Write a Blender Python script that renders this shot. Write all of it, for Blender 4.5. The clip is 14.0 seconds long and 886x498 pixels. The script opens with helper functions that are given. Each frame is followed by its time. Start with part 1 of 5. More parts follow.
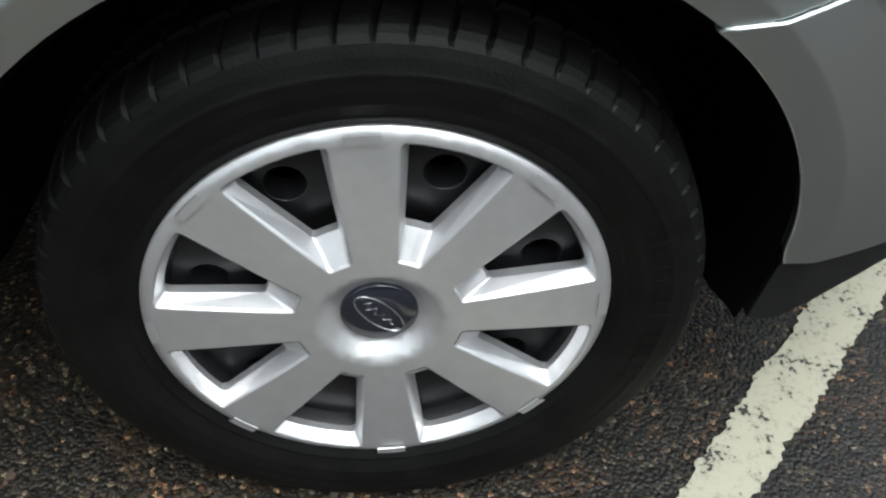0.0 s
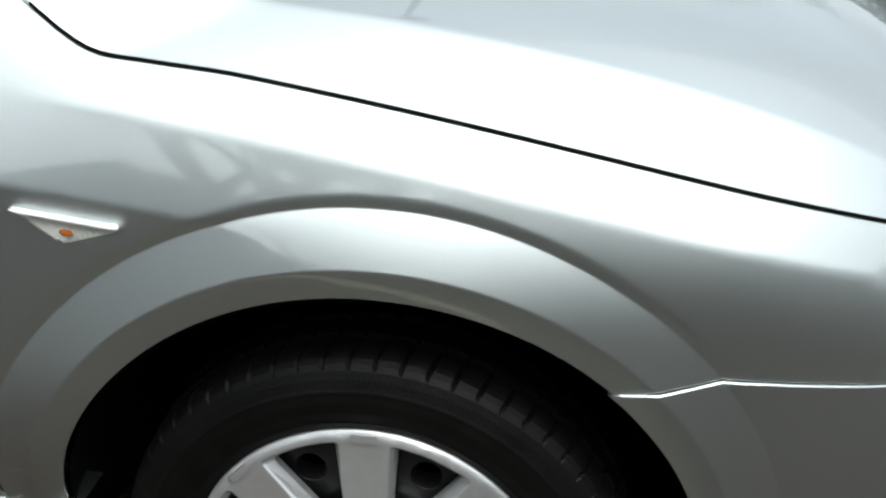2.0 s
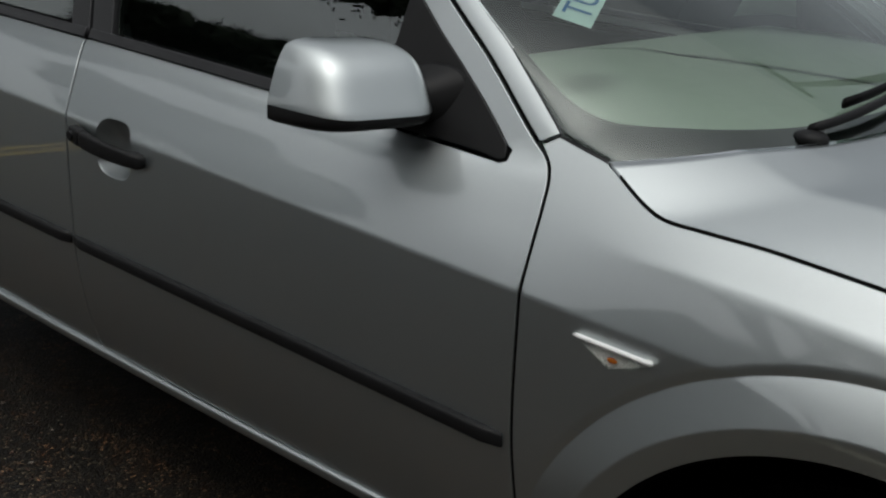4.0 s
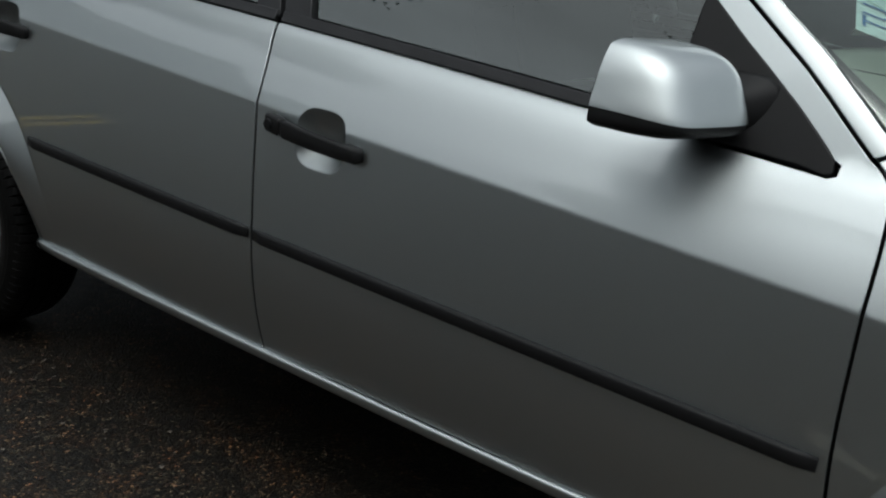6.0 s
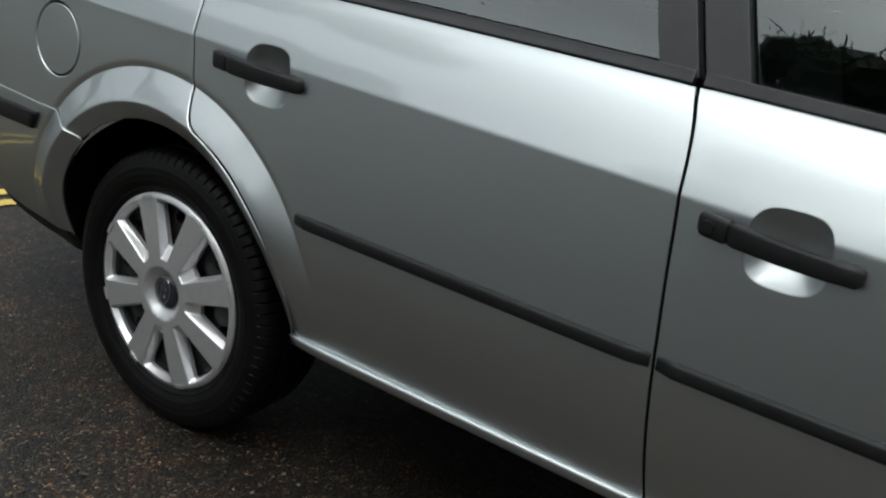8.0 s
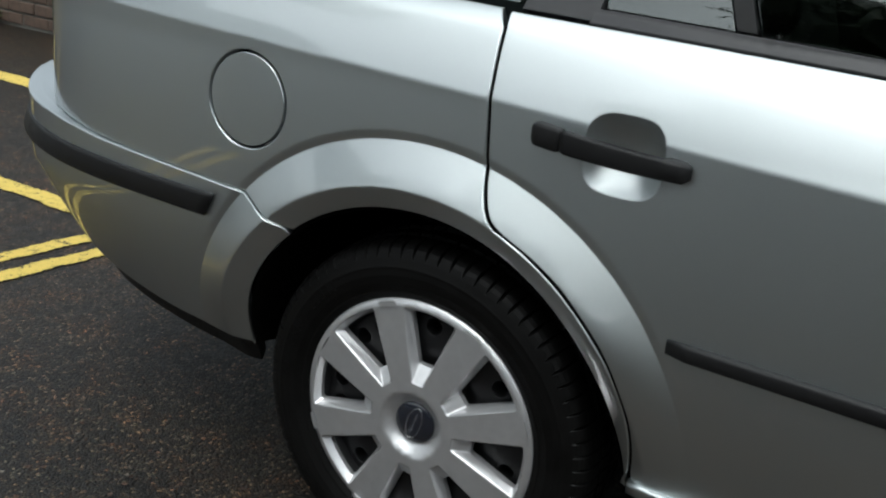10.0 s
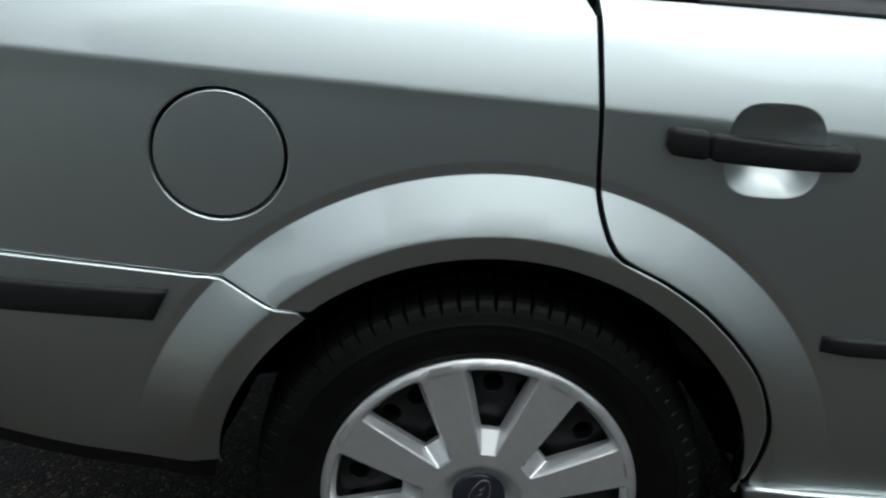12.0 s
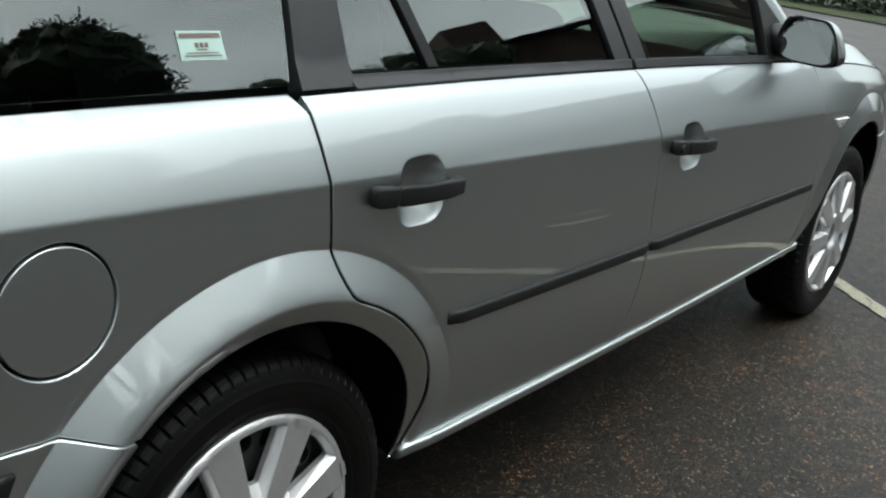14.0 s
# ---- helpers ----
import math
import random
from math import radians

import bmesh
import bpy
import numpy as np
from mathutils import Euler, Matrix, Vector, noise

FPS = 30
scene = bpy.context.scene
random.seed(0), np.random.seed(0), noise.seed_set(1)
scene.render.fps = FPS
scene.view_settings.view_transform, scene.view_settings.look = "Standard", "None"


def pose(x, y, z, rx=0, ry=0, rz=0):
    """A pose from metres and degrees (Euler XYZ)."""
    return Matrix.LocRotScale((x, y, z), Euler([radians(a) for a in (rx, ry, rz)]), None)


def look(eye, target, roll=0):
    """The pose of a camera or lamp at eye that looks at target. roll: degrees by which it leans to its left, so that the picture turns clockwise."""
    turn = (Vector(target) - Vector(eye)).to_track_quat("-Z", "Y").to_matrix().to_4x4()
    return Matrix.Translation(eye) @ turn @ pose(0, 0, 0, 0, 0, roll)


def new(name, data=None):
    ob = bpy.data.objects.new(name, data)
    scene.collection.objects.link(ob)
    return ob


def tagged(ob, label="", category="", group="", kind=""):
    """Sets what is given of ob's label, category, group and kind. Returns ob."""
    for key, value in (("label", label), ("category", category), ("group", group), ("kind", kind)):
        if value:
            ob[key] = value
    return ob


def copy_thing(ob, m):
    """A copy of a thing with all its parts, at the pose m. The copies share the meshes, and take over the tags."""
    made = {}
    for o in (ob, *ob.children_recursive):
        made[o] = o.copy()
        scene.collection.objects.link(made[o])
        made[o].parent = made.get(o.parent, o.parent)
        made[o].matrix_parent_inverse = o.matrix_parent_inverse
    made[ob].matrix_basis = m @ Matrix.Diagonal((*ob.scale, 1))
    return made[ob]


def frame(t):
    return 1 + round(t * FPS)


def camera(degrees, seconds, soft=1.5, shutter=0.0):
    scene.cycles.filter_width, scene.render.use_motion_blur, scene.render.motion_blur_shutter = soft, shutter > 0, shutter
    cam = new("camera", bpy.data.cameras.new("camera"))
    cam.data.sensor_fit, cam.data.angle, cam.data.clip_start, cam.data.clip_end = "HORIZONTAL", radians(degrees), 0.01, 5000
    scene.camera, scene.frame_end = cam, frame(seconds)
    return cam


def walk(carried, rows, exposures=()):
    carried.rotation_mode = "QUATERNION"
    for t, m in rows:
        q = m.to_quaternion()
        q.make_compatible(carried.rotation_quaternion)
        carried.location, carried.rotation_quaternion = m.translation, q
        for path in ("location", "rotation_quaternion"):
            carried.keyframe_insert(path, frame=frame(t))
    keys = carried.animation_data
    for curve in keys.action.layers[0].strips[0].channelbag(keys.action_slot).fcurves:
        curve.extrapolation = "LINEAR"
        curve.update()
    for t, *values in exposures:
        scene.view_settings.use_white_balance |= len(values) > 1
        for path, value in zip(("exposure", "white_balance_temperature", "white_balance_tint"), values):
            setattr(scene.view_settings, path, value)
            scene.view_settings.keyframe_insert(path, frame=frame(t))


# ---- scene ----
cam = camera(45.5, 14.0, soft=2.2)

PATH = [
    (0, (2.718, -0.62, 1.048), (2.91, 0.814, -0.332), 5.4),
    (0.5, (2.76, -0.701, 1.094), (2.929, 0.824, -0.189), 4.9),
    (1, (2.82, -0.816, 1.145), (2.943, 0.81, -0.012), 5.4),
    (1.5, (2.888, -0.906, 1.17), (2.931, 0.834, 0.187), 5.2),
    (2, (2.904, -0.916, 1.235), (2.718, 0.882, 0.377), 5.7),
    (2.2, (2.945, -0.896, 1.274), (2.578, 0.862, 0.395), 4.7),
    (2.5, (2.969, -0.934, 1.293), (2.359, 0.784, 0.471), 4.1),
    (3, (3.124, -0.979, 1.284), (2.108, 0.572, 0.535), 3.0),
    (3.5, (3.123, -1.011, 1.28), (1.918, 0.439, 0.612), 1.8),
    (3.7, (3.091, -1.03, 1.296), (1.865, 0.409, 0.642), 2.7),
    (5.8, (2.64, -1.328, 1.228), (1.567, 0.258, 0.651), 6.9),
    (6, (2.55, -1.356, 1.235), (1.467, 0.206, 0.613), 7.1),
    (6.5, (2.347, -1.303, 1.224), (1.176, 0.186, 0.582), 6.9),
    (7, (2.143, -1.278, 1.21), (1.014, 0.236, 0.551), 7.9),
    (7.5, (1.907, -1.267, 1.228), (0.796, 0.25, 0.548), 7.1),
    (8, (1.709, -1.34, 1.209), (0.616, 0.207, 0.566), 6.8),
    (8.5, (1.436, -1.353, 1.227), (0.379, 0.204, 0.551), 6.0),
    (9, (1.167, -1.323, 1.227), (0.123, 0.237, 0.538), 5.5),
    (9.2, (1.089, -1.309, 1.218), (0.048, 0.251, 0.523), 5.9),
    (11.3, (0.186, -1.263, 1.224), (-0.138, 0.551, 0.447), 2.5),
    (11.5, (0.092, -1.232, 1.226), (-0.116, 0.59, 0.428), 3.0),
    (12, (-0.119, -1.151, 1.218), (-0.051, 0.679, 0.413), 4.1),
    (12.5, (-0.305, -1.149, 1.231), (0.263, 0.602, 0.45), 4.2),
    (13, (-0.534, -1.053, 1.251), (0.545, 0.469, 0.531), 5.6),
    (13.5, (-0.761, -1.003, 1.271), (0.594, 0.298, 0.586), 7.3),
    (14, (-0.983, -0.955, 1.291), (0.558, 0.154, 0.663), 6.3),
]
EXPOSURES = [(0, 1.40, 6100, 3), (0.5, 1.78, 5850, 3), (1, 2.15, 5800, 3), (1.5, 2.2, 5950, 3), (2, 1.0, 6300, 3), (2.5, -0.02, 6450, 6), (3, -0.36, 6500, 7), (3.7, -0.4, 6500, 7), (5.8, -0.24, 6200, 4), (7, 0.16, 6250, 4), (9, 0.64, 6260, 4), (11.5, 0.38, 5970, 0), (12.5, 0.24, 5970, -1), (13, 0.42, 6150, 1), (14, 0.86, 6250, 1)]
walk(cam, [(t, look(eye, target, roll)) for t, eye, target, roll in PATH], EXPOSURES)

from mathutils.geometry import delaunay_2d_cdt

# ---- light: overcast daylight ----
SUN_ELEV, SUN_TURN = 63, 165
world = bpy.data.worlds.new("sky")
scene.world = world
world.use_nodes = True
wn, wl = world.node_tree.nodes, world.node_tree.links
bg = wn["Background"]
sky = wn.new("ShaderNodeTexSky")
sky.sky_type = "NISHITA"
sky.sun_disc = False
sky.sun_elevation, sky.sun_rotation = radians(SUN_ELEV), radians(SUN_TURN)
sky.air_density, sky.dust_density, sky.ozone_density = 1.0, 4.0, 1.0
hsv = wn.new("ShaderNodeHueSaturation")
hsv.inputs["Saturation"].default_value = 0.24
wl.new(sky.outputs["Color"], hsv.inputs["Color"])
cl_co = wn.new("ShaderNodeTexCoord")
cl_map = wn.new("ShaderNodeMapping")
cl_map.inputs["Scale"].default_value = (1.0, 1.0, 2.6)
cl = wn.new("ShaderNodeTexNoise")
cl.inputs["Scale"].default_value, cl.inputs["Detail"].default_value = 2.2, 6
cl_r = wn.new("ShaderNodeMapRange")
cl_r.inputs["From Min"].default_value, cl_r.inputs["From Max"].default_value = 0.3, 0.75
cl_r.inputs["To Min"].default_value, cl_r.inputs["To Max"].default_value = 0.75, 1.35
mulw = wn.new("ShaderNodeMix")
mulw.data_type, mulw.blend_type = "RGBA", "MULTIPLY"
mulw.inputs["Factor"].default_value = 1.0
wl.new(cl_co.outputs["Generated"], cl_map.inputs["Vector"])
wl.new(cl_map.outputs["Vector"], cl.inputs["Vector"])
wl.new(cl.outputs["Fac"], cl_r.inputs["Value"])
wl.new(hsv.outputs["Color"], mulw.inputs["A"])
wl.new(cl_r.outputs["Result"], mulw.inputs["B"])
# overcast dome: brighter towards the zenith
sepw = wn.new("ShaderNodeSeparateXYZ")
dome = wn.new("ShaderNodeMapRange")
dome.inputs["From Min"].default_value, dome.inputs["From Max"].default_value = 0.0, 1.0
dome.inputs["To Min"].default_value, dome.inputs["To Max"].default_value = 0.92, 1.22
wl.new(cl_co.outputs["Generated"], sepw.inputs["Vector"])
wl.new(sepw.outputs["Z"], dome.inputs["Value"])
mul2 = wn.new("ShaderNodeMix")
mul2.data_type, mul2.blend_type = "RGBA", "MULTIPLY"
mul2.inputs["Factor"].default_value = 1.0
wl.new(mulw.outputs["Result"], mul2.inputs["A"])
wl.new(dome.outputs["Result"], mul2.inputs["B"])
wl.new(mul2.outputs["Result"], bg.inputs["Color"])
bg.inputs["Strength"].default_value = 0.15

sun = new("sun", bpy.data.lights.new("sun", "SUN"))
sun.data.energy, sun.data.angle, sun.data.color = 0.5, radians(150), (1.0, 0.97, 0.92)
sun.matrix_world = pose(0, 0, 30, 90 - SUN_ELEV, 0, 180 - SUN_TURN)


# ---- materials ----
def node_mat(name):
    m = bpy.data.materials.new(name)
    m.use_nodes = True
    return m, m.node_tree.nodes, m.node_tree.links, m.node_tree.nodes["Principled BSDF"]


def noise_node(n, l, scale, detail=4, stretch=(1, 1, 1), rough=0.55):
    co, mp, t = n.new("ShaderNodeTexCoord"), n.new("ShaderNodeMapping"), n.new("ShaderNodeTexNoise")
    mp.inputs["Scale"].default_value = stretch
    t.inputs["Scale"].default_value, t.inputs["Detail"].default_value, t.inputs["Roughness"].default_value = scale, detail, rough
    l.new(co.outputs["Object"], mp.inputs["Vector"])
    l.new(mp.outputs["Vector"], t.inputs["Vector"])
    return t


def ramp_node(n, l, src, stops):
    r = n.new("ShaderNodeValToRGB")
    while len(r.color_ramp.elements) < len(stops):
        r.color_ramp.elements.new(0.5)
    for e, (p, c) in zip(r.color_ramp.elements, stops):
        e.position, e.color = p, (*c, 1) if len(c) == 3 else (c[0], c[0], c[0], 1)
    l.new(src, r.inputs["Fac"])
    return r


def plain(name, base, rough, metal=0.0, spread=0.25, scale=30, bump=0.0, bump_scale=400, coat=0.0, dirt=None, ior=1.45, spec=0.5):
    """A surface with colour variation at two scales and fine relief."""
    m, n, l, p = node_mat(name)
    big, small = noise_node(n, l, scale * 0.12, 3), noise_node(n, l, scale, 5)
    mix = n.new("ShaderNodeMath")
    mix.operation = "MULTIPLY"
    l.new(big.outputs["Fac"], mix.inputs[0])
    l.new(small.outputs["Fac"], mix.inputs[1])
    lo, hi = [tuple(max(0, c * (1 + k * spread)) for c in base) for k in (-1, 1)]
    r = ramp_node(n, l, mix.outputs[0], [(0.12, dirt or lo), (0.26, tuple(base)), (0.45, hi)])
    l.new(r.outputs["Color"], p.inputs["Base Color"])
    rr = n.new("ShaderNodeMapRange")
    rr.inputs["To Min"].default_value, rr.inputs["To Max"].default_value = max(0.02, rough - 0.08), min(1, rough + 0.1)
    l.new(small.outputs["Fac"], rr.inputs["Value"])
    l.new(rr.outputs["Result"], p.inputs["Roughness"])
    p.inputs["Metallic"].default_value, p.inputs["Coat Weight"].default_value, p.inputs["IOR"].default_value = metal, coat, ior
    p.inputs["Coat Roughness"].default_value = 0.04
    p.inputs["Specular IOR Level"].default_value = spec
    if bump:
        b, t = n.new("ShaderNodeBump"), noise_node(n, l, bump_scale, 3)
        b.inputs["Strength"].default_value, b.inputs["Distance"].default_value = bump, 0.002
        l.new(t.outputs["Fac"], b.inputs["Height"])
        l.new(b.outputs["Normal"], p.inputs["Normal"])
    return m


def car_paint():
    """Silver metallic flake under clear lacquer, with a faint film of dust."""
    m, n, l, p = node_mat("silver_paint")
    n.remove(p)
    flake, film = noise_node(n, l, 2600, 1), noise_node(n, l, 3.5, 4)
    base, coat, mx, fr = n.new("ShaderNodeBsdfAnisotropic"), n.new("ShaderNodeBsdfAnisotropic"), n.new("ShaderNodeMixShader"), n.new("ShaderNodeFresnel")
    base.distribution, coat.distribution = "BECKMANN", "GGX"
    r = ramp_node(n, l, flake.outputs["Fac"], [(0.3, (0.470, 0.507, 0.512)), (0.7, (0.602, 0.645, 0.652))])
    l.new(r.outputs["Color"], base.inputs["Color"])
    for target, lo, hi in ((base, 0.49, 0.54), (coat, 0.012, 0.03)):
        rr = n.new("ShaderNodeMapRange")
        rr.inputs["To Min"].default_value, rr.inputs["To Max"].default_value = lo, hi
        l.new(film.outputs["Fac"], rr.inputs["Value"])
        l.new(rr.outputs["Result"], target.inputs["Roughness"])
    coat.inputs["Color"].default_value = (1, 1, 1, 1)
    fr.inputs["IOR"].default_value = 1.70
    # fine flakes scatter a share of the light evenly
    soft, under = n.new("ShaderNodeBsdfDiffuse"), n.new("ShaderNodeMixShader")
    l.new(r.outputs["Color"], soft.inputs["Color"])
    under.inputs["Fac"].default_value = 0.038
    l.new(base.outputs["BSDF"], under.inputs[1])
    l.new(soft.outputs["BSDF"], under.inputs[2])
    l.new(fr.outputs["Fac"], mx.inputs["Fac"])
    l.new(under.outputs["Shader"], mx.inputs[1])
    l.new(coat.outputs["BSDF"], mx.inputs[2])
    l.new(mx.outputs["Shader"], n["Material Output"].inputs["Surface"])
    return m


def pane_glass(name, tint, gloss=1.0, ior=1.75):
    """Thin car glass: tinted see-through, with Fresnel gloss."""
    m, n, l, p = node_mat(name)
    n.remove(p)
    tr, gl, mx, fr = n.new("ShaderNodeBsdfTransparent"), n.new("ShaderNodeBsdfGlossy"), n.new("ShaderNodeMixShader"), n.new("ShaderNodeFresnel")
    tr.inputs["Color"].default_value = (*tint, 1)
    gl.inputs["Roughness"].default_value = 0.01
    gl.inputs["Color"].default_value = (0.95 * gloss, 1.0 * gloss, 0.98 * gloss, 1)
    fr.inputs["IOR"].default_value = ior
    l.new(fr.outputs["Fac"], mx.inputs["Fac"])
    l.new(tr.outputs["BSDF"], mx.inputs[1])
    l.new(gl.outputs["BSDF"], mx.inputs[2])
    l.new(mx.outputs["Shader"], n["Material Output"].inputs["Surface"])
    return m


def asphalt():
    m, n, l, p = node_mat("asphalt")
    co = n.new("ShaderNodeTexCoord")
    vor = n.new("ShaderNodeTexVoronoi")
    vor.inputs["Scale"].default_value = 175
    l.new(co.outputs["Object"], vor.inputs["Vector"])
    sep = n.new("ShaderNodeSeparateColor")
    l.new(vor.outputs["Color"], sep.inputs["Color"])
    stones = ramp_node(n, l, sep.outputs["Red"], [(0.0, (0.0012, 0.0012, 0.0012)), (0.45, (0.0042, 0.0042, 0.0042)), (0.75, (0.012, 0.012, 0.012)), (0.92, (0.031, 0.031, 0.031)), (1.0, (0.11, 0.11, 0.11))])
    hue = ramp_node(n, l, sep.outputs["Green"], [(0.0, (1.45, 0.95, 0.72)), (0.25, (1.15, 1.0, 0.82)), (0.8, (1.04, 1.0, 0.88)), (1.0, (0.92, 1.0, 0.84))])
    tinted = n.new("ShaderNodeMix")
    tinted.data_type, tinted.blend_type = "RGBA", "MULTIPLY"
    tinted.inputs["Factor"].default_value = 1.0
    l.new(stones.outputs["Color"], tinted.inputs["A"])
    l.new(hue.outputs["Color"], tinted.inputs["B"])
    wear, fine = noise_node(n, l, 0.7, 5), noise_node(n, l, 25, 4)
    tint = ramp_node(n, l, wear.outputs["Fac"], [(0.3, (0.36, 0.31, 0.25)), (0.7, (1.7, 1.44, 1.14))])
    mx = n.new("ShaderNodeMix")
    mx.data_type, mx.blend_type = "RGBA", "MULTIPLY"
    mx.inputs["Factor"].default_value = 1.0
    grit, stain = noise_node(n, l, 420, 2), noise_node(n, l, 9, 6, rough=0.72)
    gr = ramp_node(n, l, grit.outputs["Fac"], [(0.32, (0.15, 0.15, 0.15)), (0.5, (0.75, 0.75, 0.75)), (0.66, (2.8, 2.8, 2.8))])
    st = ramp_node(n, l, stain.outputs["Fac"], [(0.35, (0.55, 0.54, 0.50)), (0.50, (1.0, 1.0, 0.95)), (0.60, (1.75, 1.25, 0.90)), (0.68, (1.5, 1.3, 1.0))])
    last = tinted
    for layer in (gr, st):
        more = n.new("ShaderNodeMix")
        more.data_type, more.blend_type = "RGBA", "MULTIPLY"
        more.inputs["Factor"].default_value = 1.0
        l.new(last.outputs["Result"], more.inputs["A"])
        l.new(layer.outputs["Color"], more.inputs["B"])
        last = more
    l.new(last.outputs["Result"], mx.inputs["A"])
    l.new(tint.outputs["Color"], mx.inputs["B"])
    l.new(mx.outputs["Result"], p.inputs["Base Color"])
    rr = n.new("ShaderNodeMapRange")
    rr.inputs["To Min"].default_value, rr.inputs["To Max"].default_value = 0.40, 0.66
    p.inputs["Specular IOR Level"].default_value = 0.36
    l.new(fine.outputs["Fac"], rr.inputs["Value"])
    l.new(rr.outputs["Result"], p.inputs["Roughness"])
    b = n.new("ShaderNodeBump")
    b.inputs["Strength"].default_value, b.inputs["Distance"].default_value = 0.6, 0.004
    inv = n.new("ShaderNodeMath")
    inv.operation = "SUBTRACT"
    inv.inputs[0].default_value = 1.0
    l.new(vor.outputs["Distance"], inv.inputs[1])
    l.new(inv.outputs[0], b.inputs["Height"])
    l.new(b.outputs["Normal"], p.inputs["Normal"])
    return m


def road_paint(name, base):
    """Worn line paint: chips show the asphalt through it."""
    m, n, l, p = node_mat(name)
    t1, t2 = noise_node(n, l, 26, 6), noise_node(n, l, 140, 3)
    ad = n.new("ShaderNodeMath")
    ad.operation = "ADD"
    l.new(t1.outputs["Fac"], ad.inputs[0])
    l.new(t2.outputs["Fac"], ad.inputs[1])
    dim = tuple(c * 0.72 for c in base)
    r = ramp_node(n, l, ad.outputs[0], [(0.0, (0.012, 0.012, 0.011)), (0.79, (0.02, 0.018, 0.016)), (0.82, dim), (1.0, base)])
    l.new(r.outputs["Color"], p.inputs["Base Color"])
    p.inputs["Roughness"].default_value = 0.75
    b = n.new("ShaderNodeBump")
    b.inputs["Strength"].default_value, b.inputs["Distance"].default_value = 0.7, 0.003
    l.new(ad.outputs[0], b.inputs["Height"])
    l.new(b.outputs["Normal"], p.inputs["Normal"])
    return m


PAINT = car_paint()
TRIM = plain("black_trim", (0.007, 0.007, 0.0075), 0.5, bump=0.25, bump_scale=900, spec=0.35)
PILLAR = plain("grey_pillar_trim", (0.022, 0.022, 0.024), 0.4, bump=0.15, bump_scale=900)
RUBBER = plain("tyre_rubber", (0.0030, 0.0029, 0.0028), 0.5, bump=0.3, bump_scale=300, spread=0.5, spec=0.18)
# near-black liner plastic; also colours the strips that paint shade into shut lines
LINER_AND_GAP = plain("liner_plastic_and_gap_shade", (0.0020, 0.0020, 0.0020), 0.95, dirt=(0.0045, 0.0034, 0.0027), bump=0.3, bump_scale=200, spec=0.08)
CAPSILVER = plain("wheel_cap_silver", (0.60, 0.60, 0.61), 0.39, metal=0.8, spread=0.06, scale=60, bump=0.06, bump_scale=1200)
STEEL = plain("black_steel", (0.010, 0.010, 0.011), 0.40, metal=0.2, spread=0.5)
EMBLEM = plain("emblem_blue", (0.010, 0.012, 0.020), 0.22, coat=1.0)
CHROME = plain("bright_metal", (0.7, 0.7, 0.7), 0.2, metal=1.0, spread=0.05)
SIDE_GLASS = pane_glass("side_glass", (0.40, 0.48, 0.44), ior=2.1)
DARK_GLASS = pane_glass("rear_side_glass", (0.34, 0.42, 0.38), ior=2.1)
SCREEN_GLASS = pane_glass("windscreen_glass", (0.78, 0.88, 0.82), ior=1.9)
LENS = pane_glass("lamp_lens", (0.97, 0.98, 0.98))
MIRROR = plain("mirror_face", (0.8, 0.82, 0.82), 0.03, metal=1.0, spread=0.01)
FABRIC = plain("seat_fabric", (0.03, 0.03, 0.033), 0.9, bump=0.4, bump_scale=600)
PALE_DASH = plain("pale_dash_plastic", (0.46, 0.49, 0.44), 0.7, bump=0.1, bump_scale=700, spread=0.05)
DASH = plain("dash_plastic", (0.05, 0.05, 0.05), 0.6, bump=0.2, bump_scale=700)
LINING = plain("roof_lining", (0.42, 0.42, 0.4), 0.95, bump=0.2, bump_scale=500)
AMBER = plain("amber_bulb", (0.42, 0.12, 0.015), 0.25, coat=0.5)
ASPHALT = asphalt()
WHITE_LINE = road_paint("white_line_paint", (0.31, 0.295, 0.225))
YELLOW_LINE = road_paint("yellow_line_paint", (0.62, 0.46, 0.10))


# ---- mesh helpers ----
def mesh_object(name, verts, faces, material, parent=None, normals=None, smooth=True, label=""):
    me = bpy.data.meshes.new(name)
    me.from_pydata([tuple(map(float, v)) for v in verts], [], [tuple(int(i) for i in f) for f in faces])
    me.materials.append(material)
    if smooth:
        me.shade_smooth()
    if normals is not None:
        me.normals_split_custom_set_from_vertices([tuple(map(float, v)) for v in normals])
    ob = new(name, me)
    ob.parent = parent
    return tagged(ob, label) if label else ob


def part(name, bm, material, parent, label="", smooth=False):
    me = bpy.data.meshes.new(name)
    bmesh.ops.recalc_face_normals(bm, faces=bm.faces)
    bm.to_mesh(me)
    bm.free()
    me.materials.append(material)
    if smooth:
        me.shade_smooth()
    ob = new(name, me)
    ob.parent = parent
    return tagged(ob, label) if label else ob


def smooth_step(a, b, v):
    t = np.clip((v - a) / (b - a), 0, 1)
    return t * t * (3 - 2 * t)


def soft_clamp(t, e=0.1):
    """0 to 1 with rounded corners of width e."""
    pos = lambda v: np.where(v < -e, 0.0, np.where(v > e, v, (v + e) ** 2 / (4 * e)))
    return pos(t) - pos(t - 1)


def resample(loop, most):
    out = []
    for a, b in zip(loop, np.roll(loop, -1, 0)):
        k = max(1, int(math.ceil(np.linalg.norm(b - a) / most)))
        out += [a + (b - a) * i / k for i in range(k)]
    return np.array(out)


